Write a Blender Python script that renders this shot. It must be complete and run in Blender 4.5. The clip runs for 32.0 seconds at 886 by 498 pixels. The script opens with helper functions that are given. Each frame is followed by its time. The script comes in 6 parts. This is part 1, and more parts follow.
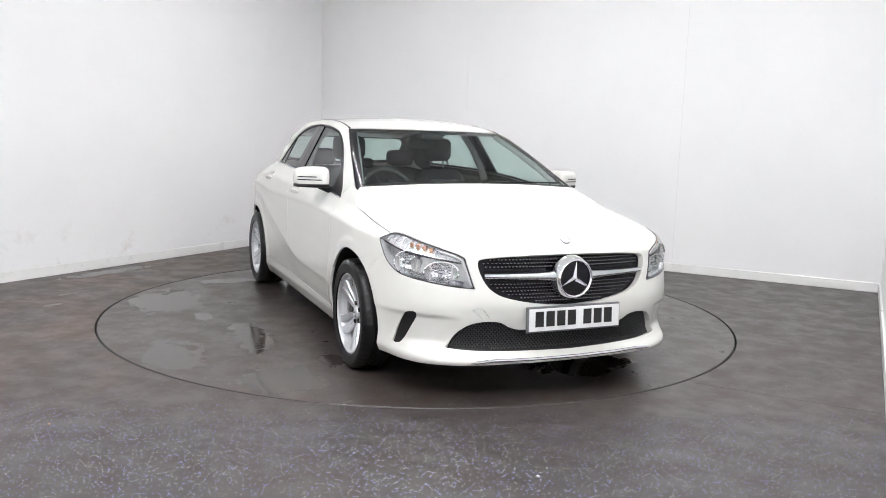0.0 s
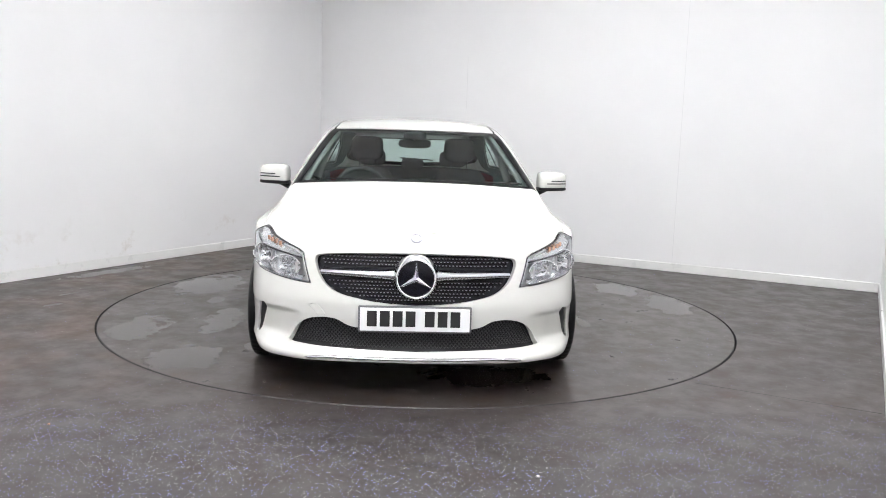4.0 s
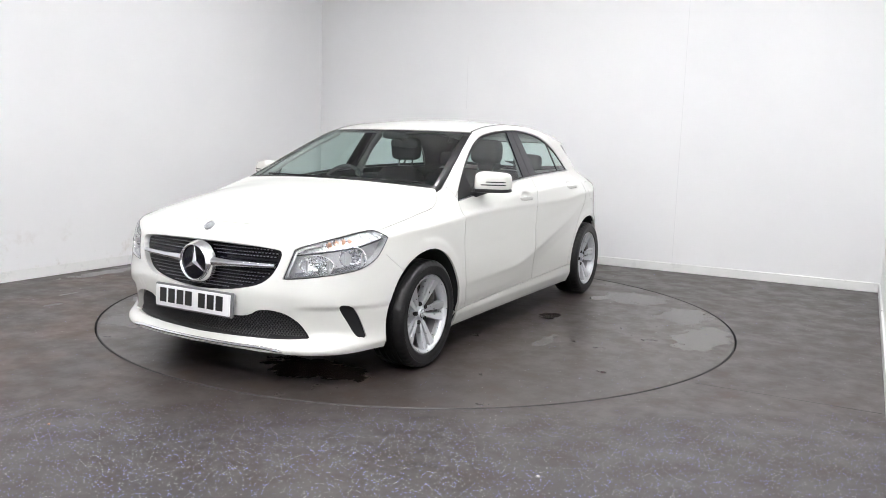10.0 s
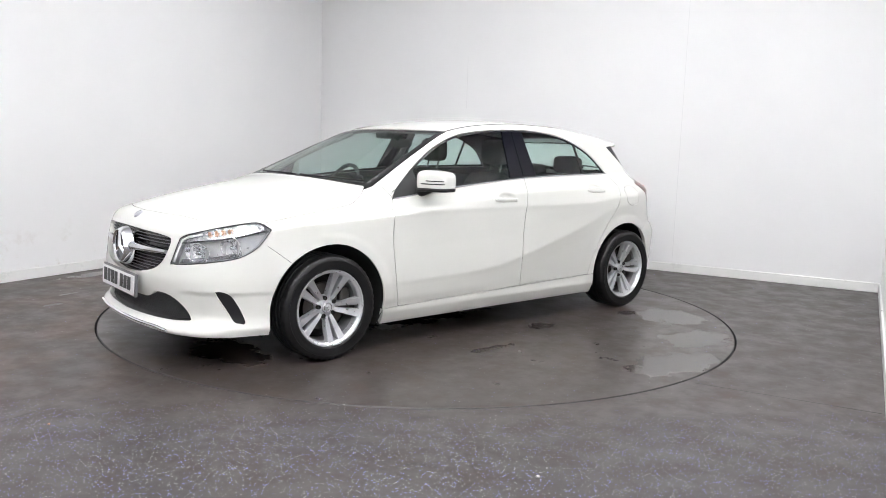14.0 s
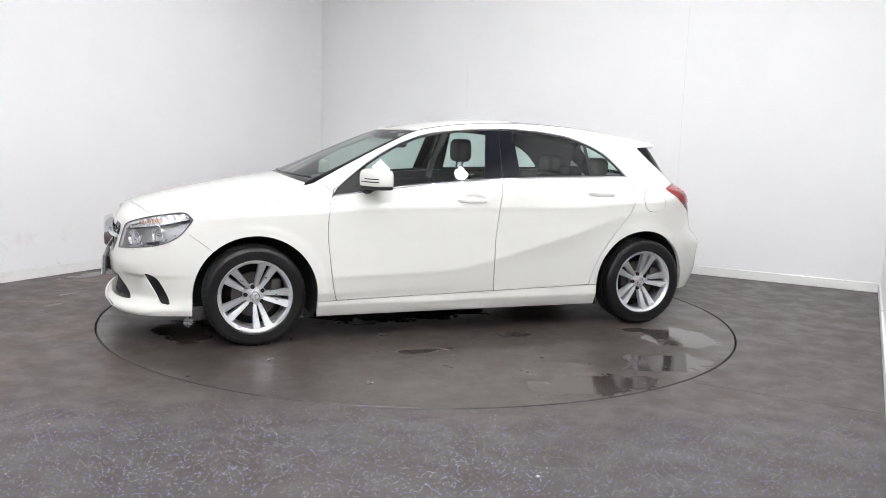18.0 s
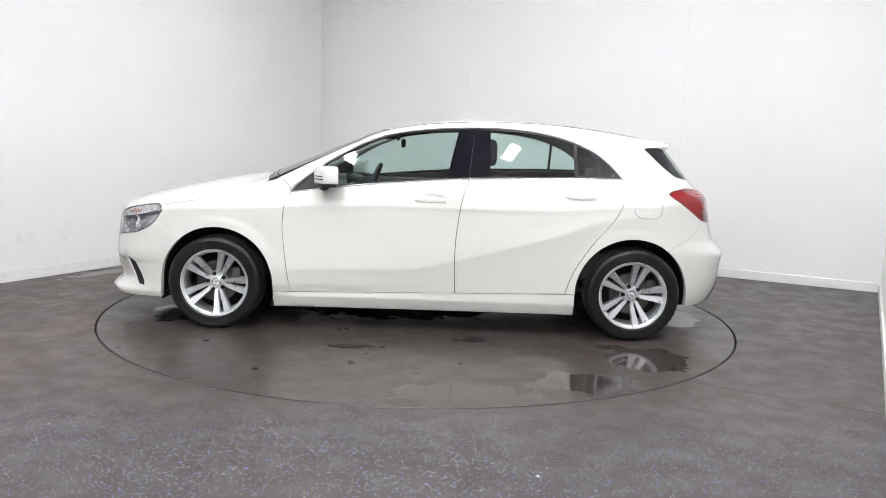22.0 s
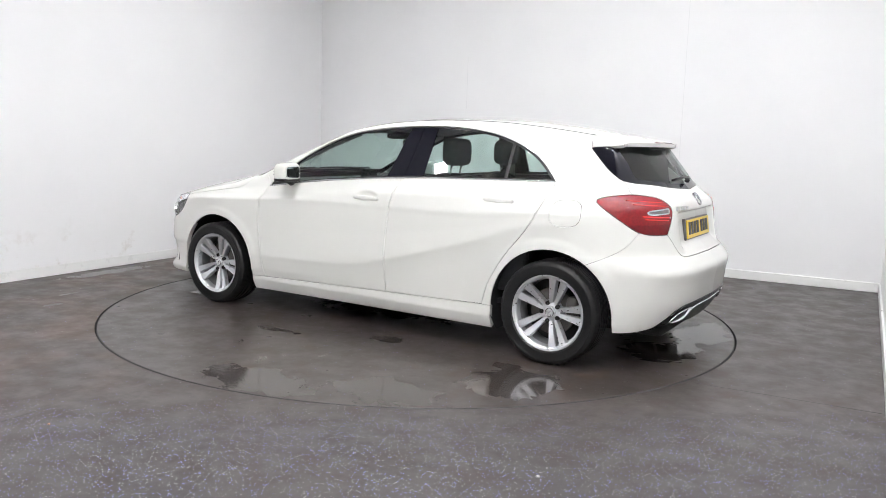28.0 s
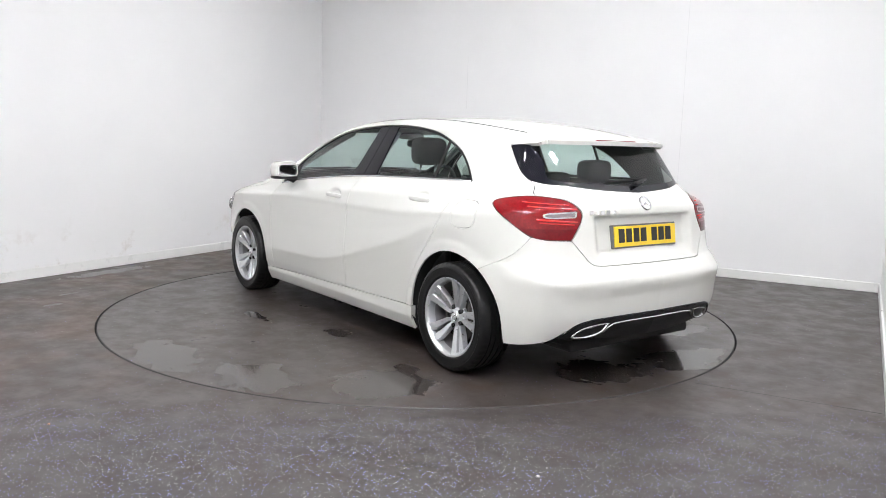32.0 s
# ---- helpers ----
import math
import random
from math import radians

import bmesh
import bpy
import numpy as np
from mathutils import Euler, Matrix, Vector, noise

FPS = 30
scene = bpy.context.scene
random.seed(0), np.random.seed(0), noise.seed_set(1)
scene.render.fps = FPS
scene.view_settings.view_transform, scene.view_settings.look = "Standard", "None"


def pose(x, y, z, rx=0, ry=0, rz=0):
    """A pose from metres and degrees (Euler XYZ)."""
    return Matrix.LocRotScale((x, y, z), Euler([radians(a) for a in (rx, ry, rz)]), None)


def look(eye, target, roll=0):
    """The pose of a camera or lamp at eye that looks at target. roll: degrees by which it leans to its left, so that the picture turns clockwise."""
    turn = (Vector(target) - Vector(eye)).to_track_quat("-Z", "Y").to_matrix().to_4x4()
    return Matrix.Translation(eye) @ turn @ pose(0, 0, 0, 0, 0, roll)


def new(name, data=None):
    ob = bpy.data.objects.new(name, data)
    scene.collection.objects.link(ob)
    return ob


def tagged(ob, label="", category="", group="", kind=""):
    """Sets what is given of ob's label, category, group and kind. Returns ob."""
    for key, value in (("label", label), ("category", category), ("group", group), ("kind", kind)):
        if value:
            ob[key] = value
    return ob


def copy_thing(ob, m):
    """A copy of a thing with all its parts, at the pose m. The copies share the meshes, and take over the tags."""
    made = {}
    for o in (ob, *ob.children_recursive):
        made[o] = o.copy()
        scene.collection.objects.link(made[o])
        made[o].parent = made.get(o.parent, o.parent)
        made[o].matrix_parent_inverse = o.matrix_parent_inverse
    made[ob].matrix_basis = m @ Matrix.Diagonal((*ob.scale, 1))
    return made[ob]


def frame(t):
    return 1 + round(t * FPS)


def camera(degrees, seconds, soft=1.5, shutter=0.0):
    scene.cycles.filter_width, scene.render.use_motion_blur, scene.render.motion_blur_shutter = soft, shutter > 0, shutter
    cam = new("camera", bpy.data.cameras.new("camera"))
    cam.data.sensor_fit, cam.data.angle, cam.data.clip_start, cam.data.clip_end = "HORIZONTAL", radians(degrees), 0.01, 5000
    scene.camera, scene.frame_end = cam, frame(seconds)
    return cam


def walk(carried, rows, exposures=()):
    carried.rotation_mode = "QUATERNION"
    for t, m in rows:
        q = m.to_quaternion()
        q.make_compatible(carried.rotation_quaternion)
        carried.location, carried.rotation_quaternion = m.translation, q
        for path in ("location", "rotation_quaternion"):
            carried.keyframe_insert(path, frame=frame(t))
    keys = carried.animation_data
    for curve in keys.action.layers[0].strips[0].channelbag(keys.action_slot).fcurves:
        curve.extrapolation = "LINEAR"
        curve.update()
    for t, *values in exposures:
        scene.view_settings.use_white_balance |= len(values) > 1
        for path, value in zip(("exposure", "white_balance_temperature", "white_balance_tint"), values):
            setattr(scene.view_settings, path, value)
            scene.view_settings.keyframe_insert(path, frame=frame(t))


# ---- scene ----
# ------------------------------------------------------------------ camera, turntable path
cam = camera(58.75, 32.0, soft=0.9)
EYE = (0.0, -5.805, 1.254)
VIEW = look(EYE, (EYE[0] + 0.0273, EYE[1] + 0.9902, EYE[2] - 0.13654), 1.742)
walk(cam, [(0, VIEW), (32, VIEW)])

# heading of the turntable, degrees, every four seconds
TURN = [-67.62, -88.67, -109.85, -130.59, -151.14, -171.52, -192.17, -213.17, -234.03]
CAR_AT = (-0.044, -0.072)          # the car's middle on the turntable

# ------------------------------------------------------------------ world and light
world = bpy.data.worlds.new("world")
scene.world = world
world.use_nodes = True
world.node_tree.nodes["Background"].inputs[0].default_value = (0.9, 0.95, 1.0, 1)
world.node_tree.nodes["Background"].inputs[1].default_value = 0.05
LAMP_POWER = 376.0
scene.view_settings.exposure = 0.0

# ------------------------------------------------------------------ materials
def mat_new(name):
    m = bpy.data.materials.new(name)
    m.use_nodes = True
    return m, m.node_tree, m.node_tree.nodes["Principled BSDF"]


def plain(name, color, rough=0.5, metal=0.0, coat=0.0, bump=0.0, scale=40.0, vary=0.0):
    """A Principled surface with a little grain in colour, roughness and relief."""
    m, nt, b = mat_new(name)
    b.inputs["Base Color"].default_value = (*color, 1)
    b.inputs["Roughness"].default_value = rough
    b.inputs["Metallic"].default_value = metal
    b.inputs["Coat Weight"].default_value = coat
    b.inputs["Coat Roughness"].default_value = 0.04
    if bump or vary:
        tc = nt.nodes.new("ShaderNodeTexCoord")
        n = nt.nodes.new("ShaderNodeTexNoise")
        n.inputs["Scale"].default_value = scale
        n.inputs["Detail"].default_value = 5
        nt.links.new(tc.outputs["Object"], n.inputs["Vector"])
        if vary:
            mix = nt.nodes.new("ShaderNodeMix")
            mix.data_type = "RGBA"
            mix.inputs[6].default_value = (*[c * (1 - vary) for c in color], 1)
            mix.inputs[7].default_value = (*[min(1, c * (1 + vary)) for c in color], 1)
            nt.links.new(n.outputs["Fac"], mix.inputs[0])
            nt.links.new(mix.outputs[2], b.inputs["Base Color"])
            mr = nt.nodes.new("ShaderNodeMapRange")
            mr.inputs[3].default_value = max(0.02, rough - 0.08)
            mr.inputs[4].default_value = min(1, rough + 0.08)
            nt.links.new(n.outputs["Fac"], mr.inputs[0])
            nt.links.new(mr.outputs[0], b.inputs["Roughness"])
        if bump:
            bp = nt.nodes.new("ShaderNodeBump")
            bp.inputs["Strength"].default_value = bump
            bp.inputs["Distance"].default_value = 0.002
            nt.links.new(n.outputs["Fac"], bp.inputs["Height"])
            nt.links.new(bp.outputs[0], b.inputs["Normal"])
    return m


def glassy(name, tint, base=0.045, rough=0.0):
    """Thin glass: tinted see-through, with a mirror gloss that grows at a glancing angle."""
    m = bpy.data.materials.new(name)
    m.use_nodes = True
    nt = m.node_tree
    nt.nodes.clear()
    g = Nodes(nt)
    out = nt.nodes.new("ShaderNodeOutputMaterial")
    mix = nt.nodes.new("ShaderNodeMixShader")
    lw = nt.nodes.new("ShaderNodeLayerWeight")
    lw.inputs[0].default_value = 0.5
    fac = g.math("ADD", g.math("MULTIPLY", g.math("POWER", lw.outputs["Facing"], 5.0), 0.8), base)
    tr = nt.nodes.new("ShaderNodeBsdfTransparent")
    tr.inputs[0].default_value = (*tint, 1)
    gl = nt.nodes.new("ShaderNodeBsdfGlossy")
    gl.inputs["Roughness"].default_value = rough
    nt.links.new(fac, mix.inputs[0])
    nt.links.new(tr.outputs[0], mix.inputs[1])
    nt.links.new(gl.outputs[0], mix.inputs[2])
    nt.links.new(mix.outputs[0], out.inputs[0])
    return m


def glow(name, color, strength):
    m = bpy.data.materials.new(name)
    m.use_nodes = True
    nt = m.node_tree
    nt.nodes.clear()
    out = nt.nodes.new("ShaderNodeOutputMaterial")
    e = nt.nodes.new("ShaderNodeEmission")
    e.inputs[0].default_value = (*color, 1)
    e.inputs[1].default_value = strength
    nt.links.new(e.outputs[0], out.inputs[0])
    return m


class Nodes:
    """Short hand for building node trees."""
    def __init__(self, nt):
        self.nt = nt

    def add(self, kind, **ins):
        n = self.nt.nodes.new("ShaderNode" + kind)
        for k, v in ins.items():
            self.put(n, int(k[1:]) if k[0] == "i" and k[1:].isdigit() else k.replace("_", " "), v)
        return n

    def put(self, n, key, v):
        if hasattr(v, "is_output"):
            self.nt.links.new(v, n.inputs[key])
        else:
            n.inputs[key].default_value = v

    def math(self, op, a, b=0.0, clamp=False):
        n = self.nt.nodes.new("ShaderNodeMath")
        n.operation = op
        n.use_clamp = clamp
        self.put(n, 0, a)
        self.put(n, 1, b)
        return n.outputs[0]

    def remap(self, v, a, b, c=0.0, d=1.0):
        n = self.nt.nodes.new("ShaderNodeMapRange")
        n.interpolation_type = "SMOOTHSTEP"
        for i, x in enumerate((v, a, b, c, d)):
            self.put(n, i, x)
        return n.outputs[0]

    def blend(self, f, a, b):
        n = self.nt.nodes.new("ShaderNodeMix")
        n.data_type = "RGBA"
        self.put(n, 0, f)
        self.put(n, 6, a)
        self.put(n, 7, b)
        return n.outputs[2]


def vinyl(name, wet_spots=(), dirt=0.5, fresh=False):
    """Dark grey speckled safety vinyl. wet_spots: (x, y, rx, ry) of the patches left by water, in the object's space.
    fresh: the sheet in front of the turntable keeps its quartz chips, the rest is trodden bare."""
    m, nt, b = mat_new(name)
    g = Nodes(nt)
    tc = nt.nodes.new("ShaderNodeTexCoord").outputs["Object"]
    big = g.add("TexNoise", Vector=tc, Scale=0.9, Detail=4.0).outputs["Fac"]
    mid = g.add("TexNoise", Vector=tc, Scale=5.0, Detail=6.0, Roughness=0.65).outputs["Fac"]
    fine = g.add("TexNoise", Vector=tc, Scale=160.0, Detail=3.0).outputs["Fac"]
    pos = g.add("SeparateXYZ", Vector=tc)
    lo, hi = ((0.045, 0.0370, 0.0340, 1), (0.057, 0.0470, 0.0430, 1)) if fresh else ((0.040, 0.0325, 0.0295, 1), (0.052, 0.0420, 0.0378, 1))
    base = g.blend(g.remap(big, 0.35, 0.65), lo, hi)
    brown = g.math("MULTIPLY", g.remap(mid, 0.5, 0.72), dirt)
    ahead = None
    if fresh:
        ahead = g.math("SUBTRACT", g.math("MULTIPLY", pos.outputs[0], 0.494), g.math("MULTIPLY", pos.outputs[1], 0.8695))
        ahead = g.math("ADD", ahead, g.math("MULTIPLY", g.math("SUBTRACT", mid, 0.5), 1.1))
        ahead = g.remap(ahead, 2.1, 2.55)
        trail = g.math("MULTIPLY", g.remap(pos.outputs[0], 0.2, -1.0), g.remap(g.add("TexNoise", Vector=tc, Scale=1.7, Detail=6.0, Roughness=0.6).outputs["Fac"], 0.42, 0.62))
        brown = g.math("MAXIMUM", brown, g.math("MULTIPLY", trail, 0.9))
    base = g.blend(brown, base, (0.072, 0.041, 0.026, 1))
    stain = g.add("TexNoise", Vector=tc, Scale=2.6, Detail=7.0, Roughness=0.62, Distortion=0.4).outputs["Fac"]
    base = g.blend(g.math("MULTIPLY", g.remap(stain, 0.48, 0.72), 0.42), base, (0.026, 0.023, 0.022, 1))
    grain = g.add("TexNoise", Vector=tc, Scale=34.0, Detail=5.0, Roughness=0.7).outputs["Fac"]
    base = g.blend(g.math("MULTIPLY", g.remap(grain, 0.52, 0.68), 0.45), base, (0.080, 0.060, 0.047, 1))
    base = g.blend(g.math("MULTIPLY", g.remap(grain, 0.46, 0.34), 0.40), base, (0.026, 0.022, 0.021, 1))
    # front stretch darkened in colour to offset the stronger light falling there
    if fresh:
        base = g.blend(g.math("MULTIPLY", ahead, 0.42), base, (0.024, 0.021, 0.021, 1))
    dust = g.add("TexNoise", Vector=tc, Scale=11.0, Detail=5.0, Roughness=0.7).outputs["Fac"]
    base = g.blend(g.math("MULTIPLY", g.remap(dust, 0.60, 0.75), 0.35), base, (0.085, 0.077, 0.070, 1))
    base = g.blend(g.remap(fine, 0.3, 0.75), g.blend(0.25, base, (0.03, 0.03, 0.03, 1)), base)
    # bright quartz chips
    vor = g.add("TexVoronoi", Vector=tc, Scale=105.0)
    sep = g.add("SeparateColor", Color=vor.outputs["Color"])
    chip = g.math("LESS_THAN", vor.outputs["Distance"], g.remap(sep.outputs[2], 0.0, 1.0, 0.13, 0.27))
    if fresh:
        pick = g.math("GREATER_THAN", sep.outputs[0], g.remap(ahead, 0.0, 1.0, 0.97, 0.30))
    else:
        pick = g.math("GREATER_THAN", sep.outputs[0], 0.965)
    chip = g.math("MULTIPLY", chip, pick)
    tone = g.blend(g.math("GREATER_THAN", sep.outputs[1], 0.5), (0.46, 0.46, 0.47, 1), (0.24, 0.25, 0.74, 1))
    col = g.blend(chip, base, tone)
    rough = g.remap(mid, 0.3, 0.7, 0.34, 0.52) if fresh else g.remap(mid, 0.3, 0.7, 0.27, 0.42)
    if wet_spots:
        jag = g.add("TexNoise", Vector=tc, Scale=5.5, Detail=8.0, Roughness=0.68, Distortion=0.6).outputs["Fac"]
        wet = None
        for x, y, rx, ry in wet_spots:
            dx = g.math("DIVIDE", g.math("SUBTRACT", pos.outputs[0], x), rx)
            dy = g.math("DIVIDE", g.math("SUBTRACT", pos.outputs[1], y), ry)
            q = g.math("ADD", g.math("MULTIPLY", dx, dx), g.math("MULTIPLY", dy, dy))
            f = g.math("SUBTRACT", 1.0, q)
            wet = f if wet is None else g.math("MAXIMUM", wet, f)
        lvl = g.math("ADD", g.math("MULTIPLY", wet, 0.30), jag)
        w = g.remap(lvl, 0.60, 0.615)
        w = g.math("MULTIPLY", w, g.math("GREATER_THAN", wet, -1.0))
        col = g.blend(g.math("MULTIPLY", w, 0.3), col, (0.035, 0.034, 0.034, 1))
        rough = g.math("ADD", g.math("MULTIPLY", rough, g.math("SUBTRACT", 1.0, w)), g.math("MULTIPLY", w, 0.05))
    if fresh:
        # dark rubber smears in front of the turntable
        rub = g.add("TexNoise", Vector=tc, Scale=14.0, Detail=6.0, Roughness=0.7).outputs["Fac"]
        for x, y, rx, ry in SMEARS:
            dx, dy = g.math("SUBTRACT", pos.outputs[0], x), g.math("SUBTRACT", pos.outputs[1], y)
            a = g.math("DIVIDE", g.math("ADD", g.math("MULTIPLY", dx, 0.71), g.math("MULTIPLY", dy, 0.71)), rx)
            c = g.math("DIVIDE", g.math("SUBTRACT", g.math("MULTIPLY", dx, 0.71), g.math("MULTIPLY", dy, 0.71)), ry)
            f = g.math("SUBTRACT", 1.0, g.math("ADD", g.math("MULTIPLY", a, a), g.math("MULTIPLY", c, c)))
            f = g.remap(g.math("ADD", g.math("MULTIPLY", f, 0.25), rub), 0.62, 0.70)
            col = g.blend(g.math("MULTIPLY", f, 0.7), col, (0.022, 0.020, 0.019, 1))
    nt.links.new(col, b.inputs["Base Color"])
    nt.links.new(rough, b.inputs["Roughness"])
    bp = g.add("Bump", Strength=0.12, Distance=0.002, Height=g.add("TexNoise", Vector=tc, Scale=90.0, Detail=4.0).outputs["Fac"])
    nt.links.new(bp.outputs[0], b.inputs["Normal"])
    return m


def wall_paint(name, marks=0.4):
    m, nt, b = mat_new(name)
    g = Nodes(nt)
    tc = nt.nodes.new("ShaderNodeTexCoord").outputs["Object"]
    big = g.add("TexNoise", Vector=tc, Scale=0.8, Detail=3.0).outputs["Fac"]
    z = g.add("SeparateXYZ", Vector=tc).outputs[2]
    grime = g.add("TexNoise", Vector=tc, Scale=3.5, Detail=7.0, Roughness=0.7).outputs["Fac"]
    col = g.blend(g.remap(big, 0.3, 0.7), (0.83, 0.83, 0.84, 1), (0.86, 0.86, 0.865, 1))
    scuff = g.math("MULTIPLY", g.remap(grime, 0.56, 0.70), g.remap(z, 0.1, 0.6, marks, 0.0))
    col = g.blend(scuff, col, (0.55, 0.50, 0.44, 1))
    nt.links.new(col, b.inputs["Base Color"])
    b.inputs["Roughness"].default_value = 0.42
    bp = g.add("Bump", Strength=0.06, Distance=0.003, Height=g.add("TexNoise", Vector=tc, Scale=55.0, Detail=3.0).outputs["Fac"])
    nt.links.new(bp.outputs[0], b.inputs["Normal"])
    return m


PAINT = plain("white_paint", (0.66, 0.66, 0.625), 0.32, 0, 0.8)
BLACK_GLOSS = plain("black_gloss", (0.005, 0.005, 0.009), 0.06)
BLACK_GLOSS.node_tree.nodes["Principled BSDF"].inputs["Specular IOR Level"].default_value = 0.3
TRIM = plain("black_trim", (0.013, 0.013, 0.014), 0.42, 0, 0, 0.2, 300, 0.15)
DARK = plain("dark_cavity", (0.012, 0.012, 0.012), 0.8, 0, 0, 0.1, 60, 0.2)
RUBBER = plain("tyre_rubber", (0.006, 0.006, 0.0065), 0.40, 0, 0, 0.25, 120, 0.25)
ALLOY = plain("silver_alloy", (0.64, 0.65, 0.67), 0.30, 0.78, 0.15, 0, 60, 0.06)
# darker copy of the alloy: shade inside the wheel put into the colour
ALLOY_DARK = plain("shaded_alloy", (0.36, 0.36, 0.37), 0.42, 0.6, 0, 0, 50, 0.15)
CHROME = plain("chrome", (0.82, 0.83, 0.85), 0.08, 1.0)
SATIN = plain("satin_chrome", (0.62, 0.63, 0.65), 0.22, 1.0)
STEEL = plain("brake_steel", (0.075, 0.07, 0.066), 0.45, 0.7, 0, 0.1, 90, 0.2)
CLOTH = plain("dark_seat_cloth", (0.022, 0.022, 0.024), 0.85, 0, 0, 0.4, 220, 0.25)
CABIN = plain("cabin_plastic", (0.028, 0.028, 0.030), 0.6, 0, 0, 0.2, 200, 0.15)
LINER = plain("grey_headlining", (0.30, 0.30, 0.29), 0.9, 0, 0, 0.2, 250, 0.08)
GLASS = glassy("window_glass", (0.76, 0.875, 0.84), 0.075)
LENS = glassy("lamp_lens", (0.95, 0.96, 0.97), 0.04)
RED_LENS = plain("red_lens", (0.20, 0.003, 0.006), 0.07, 0, 0.4, 0.6, 90, 0.5)
RED_DEEP = plain("deep_red_lens", (0.13, 0.002, 0.005), 0.10, 0, 0, 0.4, 70, 0.4)
for red in (RED_LENS, RED_DEEP):
    red.node_tree.nodes["Principled BSDF"].inputs["Specular IOR Level"].default_value = 0.28
for black in (RUBBER, TRIM):
    black.node_tree.nodes["Principled BSDF"].inputs["Specular IOR Level"].default_value = 0.3
EDGE_RED = plain("lamp_edge_red", (0.045, 0.004, 0.006), 0.3)
RED_BRIGHT = plain("bright_red_lens", (0.75, 0.03, 0.03), 0.15, 0, 1.0)
AMBER = plain("amber_lens", (0.66, 0.38, 0.27), 0.25, 0, 0.6)
FACET = plain("faceted_reflector", (0.92, 0.92, 0.93), 0.16, 0.9)


def facets(m):
    g = Nodes(m.node_tree)
    tc = m.node_tree.nodes.new("ShaderNodeTexCoord").outputs["Object"]
    v = g.add("TexVoronoi", Vector=tc, Scale=48.0)
    bp = g.add("Bump", Strength=0.8, Distance=0.006, Height=v.outputs["Distance"])
    m.node_tree.links.new(bp.outputs[0], m.node_tree.nodes["Principled BSDF"].inputs["Normal"])


facets(FACET)
HOUSING = plain("lamp_housing", (0.56, 0.56, 0.57), 0.3, 0.45, 0.3, 0, 40, 0.1)
SILVERED = plain("silvered_reflector", (0.80, 0.80, 0.81), 0.24, 0.75, 0.2, 0.5, 110, 0.15)
REVERSE = plain("reversing_lens", (0.26, 0.20, 0.21), 0.15, 0.4, 0.3, 0.3, 160, 0.2)
EDGE_GREY = plain("lamp_edge_grey", (0.045, 0.045, 0.05), 0.35)
LIGHT_GUIDE = plain("light_guide_white", (0.75, 0.75, 0.76), 0.2)
MIRROR = plain("mirror_silver", (0.85, 0.86, 0.87), 0.02, 1.0)
PLATE_WHITE = plain("plate_white", (0.78, 0.78, 0.78), 0.35, 0, 0.3)
PLATE_YELLOW = plain("plate_yellow", (0.80, 0.56, 0.02), 0.35, 0, 0.3)
INK = plain("plate_ink", (0.008, 0.008, 0.008), 0.4)
WALL = wall_paint("white_wall", 0.05)
WALL_SCUFFED = wall_paint("scuffed_white_wall", 0.45)
SKIRT = plain("white_gloss_wood", (0.82, 0.82, 0.81), 0.3, 0, 0.2, 0, 8, 0.05)
CEIL = plain("ceiling_white", (0.78, 0.78, 0.785), 0.8, 0, 0, 0.1, 30, 0.06)
SMEARS = [(1.13, -2.31, 0.13, 0.04), (1.45, -2.50, 0.12, 0.05), (1.19, -2.03, 0.10, 0.03)]
FLOOR = vinyl("speckled_vinyl", [(-3.02, -0.35, 0.10, 0.55), (-2.2, -1.45, 0.03, 0.10), (-2.45, -1.15, 0.02, 0.10)], 0.6, True)
DISC = vinyl("wet_vinyl", [(-0.75, -1.75, 0.5, 0.32), (0.78, -1.82, 0.42, 0.2), (0.5, -1.35, 0.45, 0.14), (-1.48, -1.2, 0.12, 0.3), (1.42, -1.35, 0.3, 0.25), (-1.4, 1.25, 0.28, 0.3),
                           (-0.95, 1.75, 0.4, 0.22), (-0.3, 2.0, 0.45, 0.2), (-1.95, -0.55, 0.2, 0.45), (-0.35, 0.9, 0.14, 0.10), (1.7, 0.3, 0.2, 0.4), (-1.85, 0.1, 0.25, 0.3), (0.2, 0.1, 0.8, 0.35), (-1.25, 1.0, 0.12, 0.10), (0.35, 1.15, 0.22, 0.06), (1.15, -1.0, 0.16, 0.08), (-0.15, -1.55, 0.16, 0.07)], 0.7)
BORDER = plain("ceramic_black", (0.006, 0.006, 0.007), 0.22)
BORDER.node_tree.nodes["Principled BSDF"].inputs["Specular IOR Level"].default_value = 0.15
GAP = plain("joint_black", (0.01, 0.01, 0.01), 0.8)
PANEL_GLOW = glow("led_panel_glow", (0.985, 0.985, 1.0), LAMP_POWER)


# ------------------------------------------------------------------ mesh helpers
def mesh_part(name, verts, faces, material, parent=None, label="", smooth=True):
    me = bpy.data.meshes.new(name)
    me.from_pydata(np.asarray(verts, float).tolist(), [], faces)
    me.update()
    me.materials.append(material)
    if smooth:
        me.polygons.foreach_set("use_smooth", [True] * len(me.polygons))
    ob = new(name, me)
    if parent is not None:
        ob.parent = parent
    if label:
        tagged(ob, label)
    return ob


